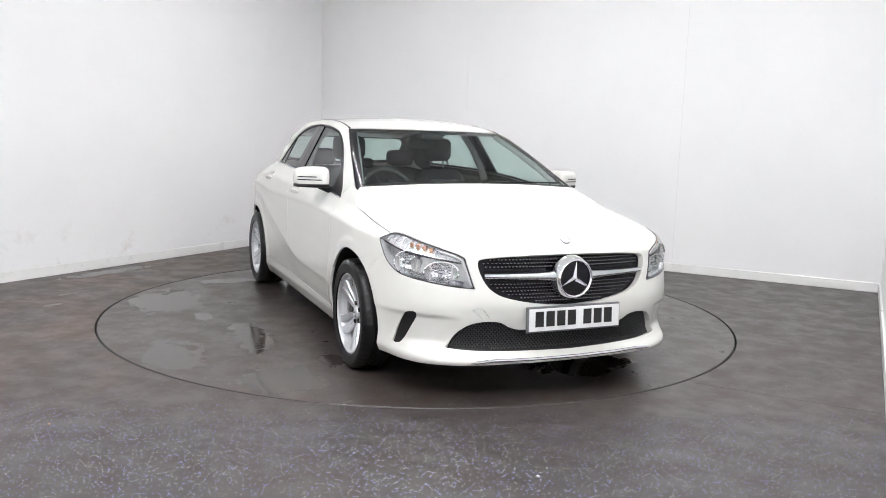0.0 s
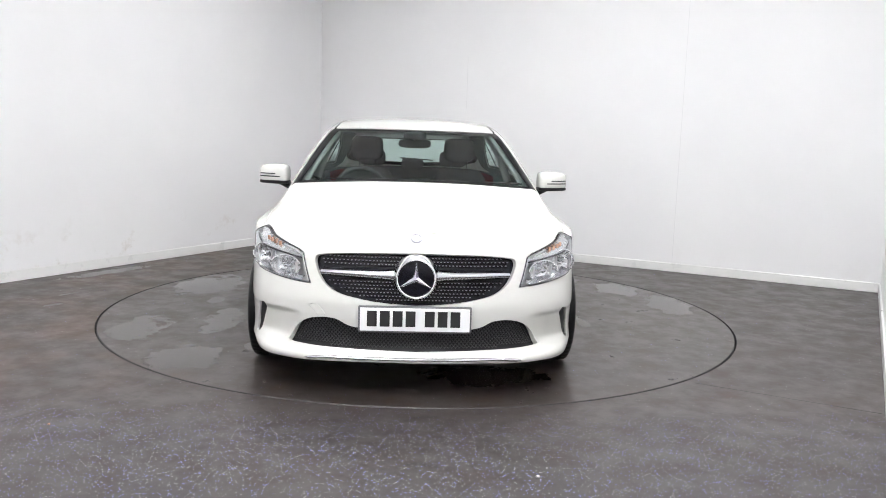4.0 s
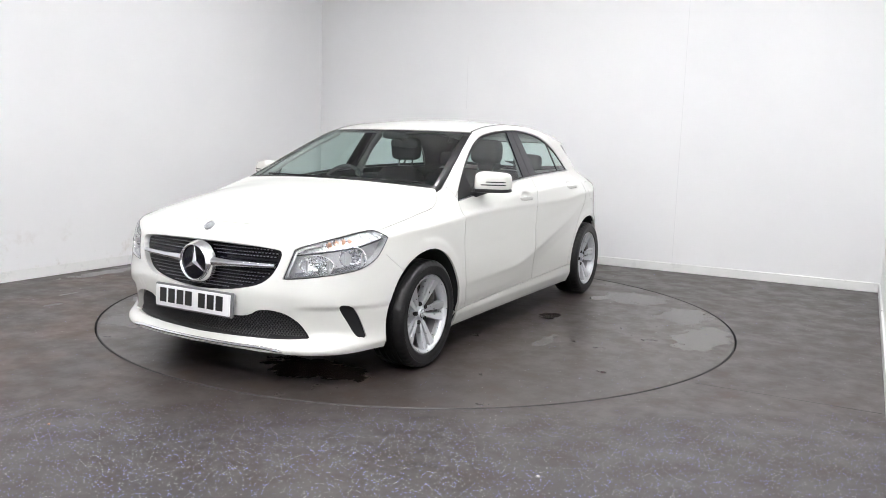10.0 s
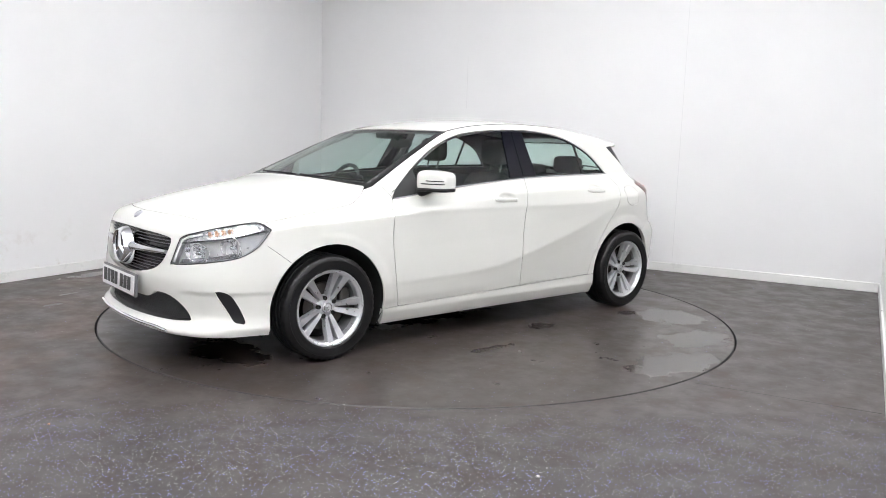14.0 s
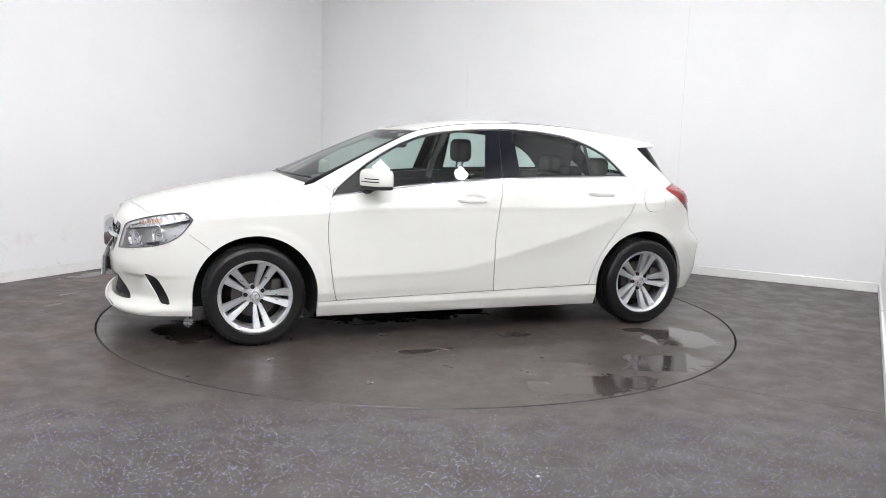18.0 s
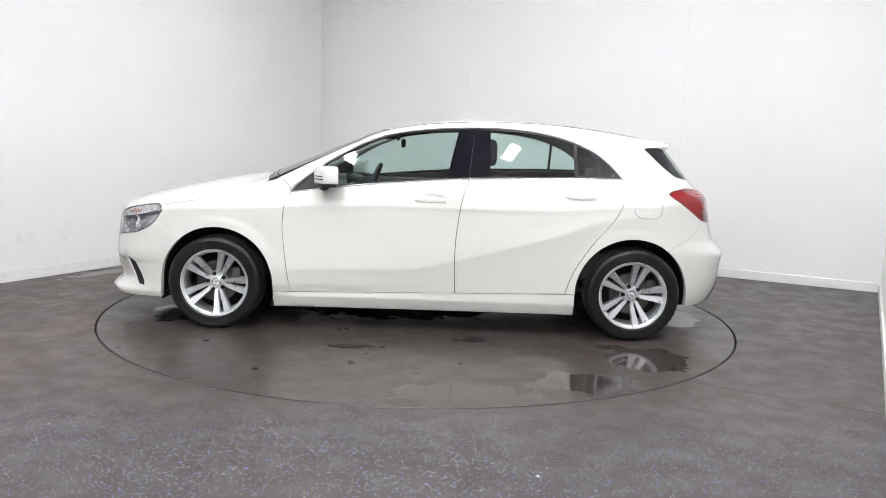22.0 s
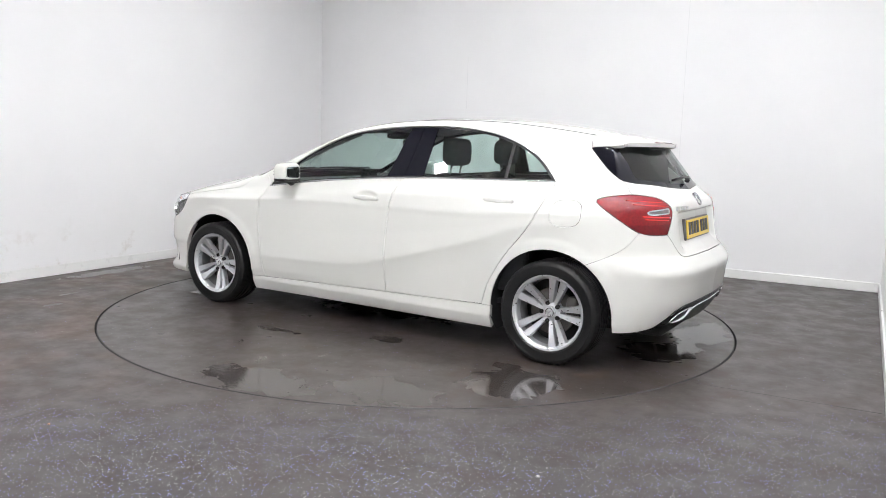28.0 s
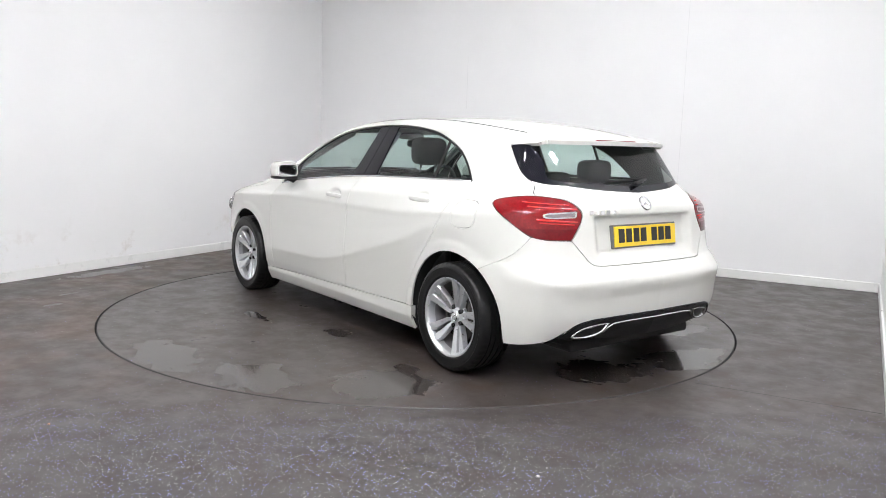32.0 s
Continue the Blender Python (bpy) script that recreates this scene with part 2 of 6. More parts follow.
def part(name, bm, material, parent=None, label="", smooth=True, angle=None):
    """Links a bmesh as one mesh object under a thing or part."""
    me = bpy.data.meshes.new(name)
    bmesh.ops.recalc_face_normals(bm, faces=bm.faces[:])
    if smooth:
        for f in bm.faces:
            f.smooth = True
        if angle is not None:
            for e in bm.edges:
                if len(e.link_faces) == 2 and e.calc_face_angle(0) > radians(angle):
                    e.smooth = False
    bm.to_mesh(me)
    bm.free()
    me.materials.append(material)
    ob = new(name, me)
    if parent is not None:
        ob.parent = parent
    if label:
        tagged(ob, label)
    return ob


def thing(name, label, category, group="", kind=""):
    return tagged(new(name), label, category, group, kind)


def box(bm, c, s, bevel=0.0, turn=None, seg=2):
    m = Matrix.Translation(c) @ (turn or Matrix()) @ Matrix.Diagonal((*s, 1))
    g = bmesh.ops.create_cube(bm, size=1, matrix=m)
    if bevel:
        es = list({e for v in g["verts"] for e in v.link_edges})
        bmesh.ops.bevel(bm, geom=es, offset=bevel, segments=seg, profile=0.5, affect="EDGES", clamp_overlap=True)


def lathe(bm, profile, steps=64, axis="y", at=(0, 0, 0), close=False):
    """Revolve (radius, along) pairs round an axis through at."""
    rings = []
    for i in range(steps):
        a = 2 * math.pi * i / steps
        ring = []
        for r, h in profile:
            u, v = r * math.cos(a), r * math.sin(a)
            p = {"y": (u, h, v), "x": (h, u, v), "z": (u, v, h)}[axis]
            ring.append(bm.verts.new(Vector(p) + Vector(at)))
        rings.append(ring)
    n = len(profile)
    for i in range(steps):
        a, b = rings[i], rings[(i + 1) % steps]
        for j in range(n if close else n - 1):
            bm.faces.new((a[j], a[(j + 1) % n], b[(j + 1) % n], b[j]))


def tube(bm, pts, radius, sides=8, flat=1.0, cap=True):
    """A round bar along a line of points."""
    pts = [Vector(p) for p in pts]
    rings = []
    for i, p in enumerate(pts):
        d = (pts[min(i + 1, len(pts) - 1)] - pts[max(i - 1, 0)]).normalized()
        up = Vector((0, 0, 1)) if abs(d.z) < 0.9 else Vector((1, 0, 0))
        s = d.cross(up).normalized()
        u = s.cross(d)
        r = radius[i] if isinstance(radius, (list, tuple)) else radius
        rings.append([bm.verts.new(p + s * r * math.cos(k * 2 * math.pi / sides) + u * r * flat * math.sin(k * 2 * math.pi / sides)) for k in range(sides)])
    for a, b in zip(rings, rings[1:]):
        for k in range(sides):
            bm.faces.new((a[k], a[(k + 1) % sides], b[(k + 1) % sides], b[k]))
    if cap:
        bm.faces.new(rings[0][::-1])
        bm.faces.new(rings[-1])


# ------------------------------------------------------------------ the room
TILT = radians(-29.6)
E1 = Vector((math.cos(TILT), math.sin(TILT), 0))
E2 = Vector((-math.sin(TILT), math.cos(TILT), 0))
U0, U1, V0, V1, HIGH = -3.24, 3.07, -7.2, 3.06, 4.0
ROOM = Matrix.Rotation(TILT, 4, "Z")


def room():
    fl = bmesh.new()
    # floor sheet with a round hole for the turntable
    n, r = 160, 2.2395
    ring = [fl.verts.new(ROOM.inverted() @ Vector((r * math.cos(2 * math.pi * i / n), r * math.sin(2 * math.pi * i / n), 0))) for i in range(n)]
    outer = []
    for v in ring:
        d = v.co.copy()
        s = min((U1 if d.x > 0 else U0) / d.x if abs(d.x) > 1e-6 else 99, (V1 if d.y > 0 else V0) / d.y if abs(d.y) > 1e-6 else 99)
        outer.append(fl.verts.new(d * s))
    for i in range(n):
        fl.faces.new((ring[i], ring[(i + 1) % n], outer[(i + 1) % n], outer[i]))
    corners = [(U0, V0), (U1, V0), (U1, V1), (U0, V1)]
    for c in corners:
        a = math.atan2(c[1], c[0])
        k = min(range(n), key=lambda i: (Vector((outer[i].co.x, outer[i].co.y)) - Vector(c)).length)
        fl.verts.ensure_lookup_table()
        outer[k].co = Vector((c[0], c[1], 0))
    f = part("floor", fl, FLOOR, None, smooth=False)
    f.matrix_world = ROOM
    for p in f.data.polygons:
        if p.normal.z < 0:
            p.flip()
    tagged(f, "dark grey speckled safety vinyl floor, worn and brown-stained", "floor", kind="structure")
    pit = bmesh.new()
    lathe(pit, [(2.2395, -0.001), (2.2395, -0.05), (2.1, -0.05)], 160, "z")
    part("joint", pit, GAP, f)
    sm = bmesh.new()
    box(sm, (-0.31, -5.0, 0.0005), (0.003, 4.2, 0.001))
    seam = plain("welded_seam", (0.045, 0.043, 0.043), 0.6)
    part("floor_seam", sm, seam, f, smooth=False)
    sm = bmesh.new()
    box(sm, (2.6, -0.77, 0.0005), (0.9, 0.003, 0.001))
    part("floor_seam", sm, seam, f, smooth=False)

    def wall(name, a, b, nrm, label):
        bm = bmesh.new()
        a, b, nrm = Vector(a), Vector(b), Vector(nrm)
        mid = (a + b) / 2 + nrm * 0.06
        ln = (b - a).length
        along = (b - a).normalized()
        ang = math.atan2(along.y, along.x)
        box(bm, (mid.x, mid.y, HIGH / 2), (ln, 0.12, HIGH), turn=Matrix.Rotation(ang, 4, "Z"))
        w = part(name, bm, WALL_SCUFFED if name == "wall_west" else WALL, None, smooth=False)
        w.matrix_world = ROOM
        tagged(w, label, "wall", kind="structure")
        return w
    txt = "white painted panel wall with faint vertical joints"
    wall("wall_west", (U0, V0, 0), (U0, V1, 0), (-1, 0, 0), txt)
    wn = wall("wall_north", (U0 - 0.12, V1, 0), (U1 + 0.12, V1, 0), (0, 1, 0), txt)
    wall("wall_east", (U1, V0, 0), (U1, V1, 0), (1, 0, 0), txt)
    wall("wall_south", (U0 - 0.12, V0, 0), (U1 + 0.12, V0, 0), (0, -1, 0), "plain white painted wall")
    for u, z0, z1 in ((-1.2, 1.62, 2.2), (1.2, 0.1, 3.0)):
        bm = bmesh.new()
        box(bm, (u, V1 - 0.0005, (z0 + z1) / 2), (0.004, 0.002, z1 - z0))
        part("panel_joint", bm, plain("joint_shadow", (0.74, 0.74, 0.75), 0.6), wn, smooth=False)
    ce = bmesh.new()
    box(ce, ((U0 + U1) / 2, (V0 + V1) / 2, HIGH + 0.05), (U1 - U0 + 0.24, V1 - V0 + 0.24, 0.1))
    c = part("ceiling", ce, CEIL, None, smooth=False)
    c.matrix_world = ROOM
    tagged(c, "dull white painted ceiling", "ceiling", kind="structure")
    for nm, a, b, nrm in (("baseboard", (U0, V0), (U0, V1), (1, 0)), ("baseboard", (U0, V1), (U1, V1), (0, -1)), ("baseboard", (U1, V0), (U1, V1), (-1, 0))):
        bm = bmesh.new()
        a, b, nrm = Vector((*a, 0)), Vector((*b, 0)), Vector((*nrm, 0))
        mid = (a + b) / 2 + nrm * 0.008
        al = (b - a).normalized()
        box(bm, (mid.x, mid.y, 0.0435), ((b - a).length - 0.034, 0.016, 0.087), 0.004, Matrix.Rotation(math.atan2(al.y, al.x), 4, "Z"))
        o = part(nm, bm, SKIRT, None, smooth=False)
        o.matrix_world = ROOM
        tagged(o, "white gloss painted skirting board", "baseboard", kind="structure")


def ceiling_lights():
    first = None
    # the panels at v 0.3 and 0.7 are added to brighten the north wall
    for v, row in ((-6.2, (0.6, 1.6, 2.6)), (-5.0, (0.6, 1.6, 2.6)), (-3.8, (0.6, 1.6, 2.6)), (-2.65, (-1.5, 0.1)), (-1.65, (2.05,)), (-0.8, (2.85,)), (0.3, (-1.4,)), (0.7, (-0.1, 1.4, 2.5))):
        for u in row:
            if first is None:
                t = thing("ceiling_light", "white framed square LED panel in the ceiling", "ceiling light", "ceiling panels")
                bm = bmesh.new()
                for sx in (-1, 1):
                    box(bm, (sx * 0.10, 0, -0.02), (0.03, 0.23, 0.04), 0.003)
                    box(bm, (0, sx * 0.10, -0.02), (0.17, 0.03, 0.04), 0.003)
                part("frame", bm, SKIRT, t, smooth=False)
                bm = bmesh.new()
                box(bm, (0, 0, -0.018), (0.1695, 0.1695, 0.012))
                part("diffuser", bm, PANEL_GLOW, t, "glowing white diffuser", smooth=False)
                first = t
                t.matrix_world = ROOM @ pose(u, v, HIGH)
            else:
                copy_thing(first, ROOM @ pose(u, v, HIGH))


def turntable():
    t = thing("turntable", "round car turntable flush with the floor, speckled vinyl with wet patches", "turntable")
    bm = bmesh.new()
    lathe(bm, [(0.001, 0.0), (0.6, 0.0), (1.4, 0.0), (2.2215, 0.0), (2.2235, -0.002), (2.2235, -0.04)], 160, "z")
    part("deck", bm, DISC, t, angle=30)
    bm = bmesh.new()
    lathe(bm, [(2.2237, -0.0005), (2.2275, -0.0005), (2.2275, -0.03), (2.2237, -0.03)], 160, "z", close=True)
    part("rim_strip", bm, plain("rim_metal", (0.035, 0.035, 0.035), 0.5, 0.3), t, "dark metal edge strip")
    return t


def crumbs():
    """Two bits of grit left lying on the floor."""
    for name, x, y, size, mat, label in (("pebble", 0.465, -2.976, (0.009, 0.006, 0.004), PLATE_WHITE, "tiny white stone lying on the vinyl floor"),
                                         ("crumb", -1.571, -2.536, (0.006, 0.005, 0.004), AMBER, "tiny pinkish crumb lying on the vinyl floor")):
        bm = bmesh.new()
        bmesh.ops.create_icosphere(bm, subdivisions=2, radius=1.0)
        for v in bm.verts:
            k = 1 + 0.18 * math.sin(5 * v.co.x + 3 * v.co.y) + 0.12 * math.cos(7 * v.co.y - 2 * v.co.z)
            v.co = Vector((v.co.x * size[0] * k, v.co.y * size[1] * k, max(v.co.z * k, -0.8) * size[2] + 0.8 * size[2]))
        o = part(name, bm, mat)
        o.location = (x, y, 0.0)
        tagged(o, label, "stone" if name == "pebble" else "crumb")


# ------------------------------------------------------------------ the car's outer skin as a solid between smooth surfaces
def curve(xs, ys):
    """A smooth monotone curve through a few stations."""
    xs, ys = np.array(xs, float), np.array(ys, float)
    h, d = np.diff(xs), np.diff(ys) / np.diff(xs)
    m = np.empty(len(xs))
    m[0], m[-1] = d[0], d[-1]
    for i in range(1, len(xs) - 1):
        m[i] = 0 if d[i - 1] * d[i] <= 0 else 3 * (h[i - 1] + h[i]) / ((2 * h[i] + h[i - 1]) / d[i - 1] + (h[i] + 2 * h[i - 1]) / d[i])

    def at(q):
        q = np.clip(np.asarray(q, float), xs[0], xs[-1])
        i = np.clip(np.searchsorted(xs, q) - 1, 0, len(xs) - 2)
        t = (q - xs[i]) / h[i]
        return (ys[i] * (1 + 2 * t) * (1 - t) ** 2 + m[i] * h[i] * t * (1 - t) ** 2
                + ys[i + 1] * t * t * (3 - 2 * t) + m[i + 1] * h[i] * t * t * (t - 1))
    return at


def smax(a, b, k):
    h = np.maximum(k - np.abs(a - b), 0) / k
    return np.maximum(a, b) + h * h * k / 4


def step(q, a, b):
    t = np.clip((q - a) / (b - a), 0, 1)
    return t * t * (3 - 2 * t)


def blur(a, n, axis):
    k = np.exp(-0.5 * (np.arange(-3 * n, 3 * n + 1) / n) ** 2)
    k /= k.sum()
    pad = [(0, 0), (0, 0)]
    pad[axis] = (3 * n, 3 * n)
    p = np.pad(a, pad, mode="edge")
    return np.apply_along_axis(lambda r: np.convolve(r, k, "valid"), axis, p)


# plan: greatest half width; heights of the lines along the side
HALF = curve([-2.15, -2.0, -1.9, -1.75, -1.6, -1.35, -1.0, -0.5, 0, 0.5, 1.0, 1.35, 1.6, 1.75, 1.9, 2.05, 2.2],
             [0.60, 0.72, 0.775, 0.832, 0.868, 0.892, 0.892, 0.886, 0.882, 0.882, 0.886, 0.891, 0.880, 0.860, 0.825, 0.765, 0.66])
LOW_LINE = curve([-1.5, -1.09, -0.95, -0.73, -0.51, -0.19, 0.03, 0.21, 0.57, 1.0, 2.2], [0.83, 0.76, 0.70, 0.629, 0.568, 0.482, 0.432, 0.416, 0.407, 0.40, 0.40])
TOP_LINE = curve([-2.2, -1.3, -0.79, -0.5, -0.14, 0.22, 0.58, 0.935, 1.22, 1.47, 1.65, 2.2], [0.87, 0.865, 0.83, 0.826, 0.827, 0.828, 0.825, 0.808, 0.797, 0.783, 0.764, 0.70])
SCOOP = curve([-1.3, -1.05, -0.75, 0.75, 0.95, 1.2], [0, 0.35, 1, 1, 0.25, 0])
BELT_Z = curve([-2.0, -1.28, -0.87, -0.5, -0.14, 0.22, 0.41, 0.59, 0.87, 1.2, 2.2], [1.03, 1.032, 1.026, 1.017, 1.0, 0.971, 0.955, 0.932, 0.894, 0.86, 0.80])
BELT_Y = curve([-2.0, -1.6, -1.28, -1.0, -0.5, -0.28, 0.2, 0.6, 0.87, 1.2, 1.7, 2.2], [0.55, 0.655, 0.70, 0.737, 0.777, 0.79, 0.805, 0.812, 0.805, 0.80, 0.783, 0.65])
HIP_Y = curve([-2.1, -1.9, -1.75, -1.575, -1.35, -1.0, -0.5, 0.0, 0.5, 0.87, 1.2, 1.7, 2.2], [0.56, 0.70, 0.762, 0.802, 0.828, 0.840, 0.855, 0.860, 0.856, 0.848, 0.843, 0.828, 0.70])
RAIL_Y = curve([-2.0, -1.7, -1.44, -1.2, -0.98, -0.6, -0.33, 0.0, 0.3, 0.7, 1.2], [0.44, 0.485, 0.52, 0.555, 0.583, 0.602, 0.607, 0.608, 0.60, 0.585, 0.56])
XG, ZG = np.arange(-2.3, 2.301, 0.01), np.arange(0.06, 1.55, 0.005)


def side_table():
    t = np.empty((len(XG), len(ZG)))
    for i, x in enumerate(XG):
        w, zl, zu, zb, s = float(HALF(x)), float(LOW_LINE(x)), float(TOP_LINE(x)), float(BELT_Z(x)), float(SCOOP(x))
        zl = min(zl, zu - 0.03)
        z8 = max(zb - 0.09, zu + 0.02)
        z9 = max(zb, z8 + 0.04)
        zn = [0.06, 0.165, 0.225, 0.262, max(0.30, zl - 0.10), zl - 0.016, zl, 0.5 * (zl + zu), zu - 0.02, zu, z8, z9, 1.33, 1.55]
        yn = [w - 0.12, w - 0.048, w - 0.024, w - 0.022 - 0.005 * s, w - 0.008 - 0.007 * s, w - 0.002 - 0.0032 * s, w - 0.001, w - 0.005 - 0.0035 * s, w - 0.0075 - 0.002 * s, w - 0.0072,
              min(float(HIP_Y(x)), w - 0.012), float(BELT_Y(x)), float(RAIL_Y(x)), float(RAIL_Y(x)) - 0.10]
        t[i] = np.interp(ZG, zn, yn)
    t = blur(t, 1, 1)
    # raised lips round the wheel openings
    xx, zz = np.meshgrid(XG, ZG, indexing="ij")
    for cx in (1.342, -1.342):
        r = np.hypot(xx - cx, zz - 0.298)
        t += 0.007 * (1 - step(r, 0.40, 0.435)) * (zz < 0.75)
    # the wings lean in beside the headlights
    t -= 0.012 * step(xx, 1.48, 1.72) * step(zz, 0.60, 0.74)
    t = blur(t, 2, 0)
    # hollows behind the door handles
    for hx, hz in ((-0.040, 0.890), (-0.998, 0.935)):
        r = np.hypot((xx - hx) / 0.095, (zz - hz) / 0.033)
        t -= 0.021 * (1 - step(r, 0.3, 1.0))
    return t


SIDE = side_table()


def side_y(x, z):
    fx = np.clip((x - XG[0]) / 0.01, 0, len(XG) - 1.001)
    fz = np.clip((z - ZG[0]) / 0.005, 0, len(ZG) - 1.001)
    i, j = fx.astype(int), fz.astype(int)
    u, v = fx - i, fz - j
    return SIDE[i, j] * (1 - u) * (1 - v) + SIDE[i + 1, j] * u * (1 - v) + SIDE[i, j + 1] * (1 - u) * v + SIDE[i + 1, j + 1] * u * v


HOOD = curve([0.6, 0.9, 1.1, 1.3, 1.5, 1.7, 1.85, 2.0, 2.10, 2.17, 2.25], [1.03, 1.016, 0.998, 0.972, 0.938, 0.897, 0.861, 0.821, 0.785, 0.733, 0.62])
CABIN_TOP = curve([-2.2, -1.8, -1.6, -1.4, -1.2, -1.0, -0.8, -0.6, -0.4, -0.2, 0.0, 0.2, 0.36, 0.5, 0.75, 1.12, 1.5, 2.2],
                  [1.188, 1.260, 1.296, 1.329, 1.359, 1.384, 1.402, 1.410, 1.412, 1.406, 1.389, 1.356, 1.318, 1.264, 1.156, 0.995, 0.81, 0.45])
NOSE = curve([0.10, 0.165, 0.192, 0.207, 0.222, 0.25, 0.30, 0.42, 0.47, 0.55, 0.62, 0.70, 0.76, 0.9],
             [2.05, 2.155, 2.205, 2.211, 2.205, 2.178, 2.165, 2.185, 2.188, 2.178, 2.168, 2.150, 2.13, 2.08])
NOSE_DROP = curve([0, 0.2, 0.4, 0.5, 0.6, 0.7, 0.76, 0.81, 0.85, 0.90], [0, 0.008, 0.036, 0.063, 0.105, 0.172, 0.235, 0.33, 0.47, 0.80])
TAIL = curve([0.10, 0.22, 0.30, 0.38, 0.48, 0.552, 0.565, 0.60, 0.632, 0.65, 0.75, 0.88, 0.925, 1.0, 1.04, 1.26, 1.4],
             [-1.90, -1.98, -2.025, -2.050, -2.060, -2.071, -2.068, -2.044, -2.016, -1.996, -1.968, -1.945, -1.935, -1.872, -1.84, -1.66, -1.54])
TAIL_DROP = curve([0, 0.3, 0.5, 0.6, 0.7, 0.76, 0.82, 0.90], [0, 0.012, 0.042, 0.075, 0.13, 0.19, 0.30, 0.55])


CROWN = curve([0.9, 1.05, 1.2, 1.35, 2.3], [0.02, 0.037, 0.061, 0.078, 0.080])


def hood_z(x, y):
    return HOOD(x) - CROWN(x) * (np.abs(y) / 0.72) ** 2.3


def cabin_z(x, y):
    return CABIN_TOP(x + 0.12 * y * y) - (0.065 + 0.035 * step(-x, -0.3, 0.2)) * y * y


def top_z(x, y):
    return smax(hood_z(x, y), cabin_z(x, y), 0.012)


def nose_x(y, z):
    scoop = 0.020 * step(y, 0.54, 0.66) * (1 - step(z, 0.405, 0.43)) * step(z, 0.235, 0.30)
    return NOSE(z) - NOSE_DROP(np.abs(y)) - scoop


def tail_x(y, z):
    y = np.abs(y)
    niche = 0.036 * (1 - step(y, 0.35, 0.42)) * (1 - step(z, 0.876, 0.892)) * step(z, 0.648, 0.72)
    return TAIL(z) + TAIL_DROP(y) * (1 + 1.2 * step(z, 0.9, 1.05)) + niche


def solid(p, front=True, rear=True):
    x, y, z = p[..., 0], np.abs(p[..., 1]), p[..., 2]
    f = smax(y - side_y(x, z), z - top_z(x, y), 0.045)
    if front:
        f = smax(f, x - nose_x(y, z), 0.05)
    if rear:
        f = smax(f, tail_x(y, z) - x, 0.045)
    return f


def cast(o, d, far, front=True, rear=True):
    """The skin along rays from inside the solid."""
    a, b = np.zeros(o.shape[:-1]), np.full(o.shape[:-1], float(far))
    for _ in range(26):
        m = 0.5 * (a + b)
        inside = solid(o + d * m[..., None], front, rear) < 0
        a, b = np.where(inside, m, a), np.where(inside, b, m)
    return o + d * (0.5 * (a + b))[..., None]


def grid_tris(n, m):
    i = np.arange(n * m).reshape(n, m)
    a, b, c, d = i[:-1, :-1].ravel(), i[1:, :-1].ravel(), i[1:, 1:].ravel(), i[:-1, 1:].ravel()
    return np.concatenate([np.stack([a, b, c], 1), np.stack([a, c, d], 1)])


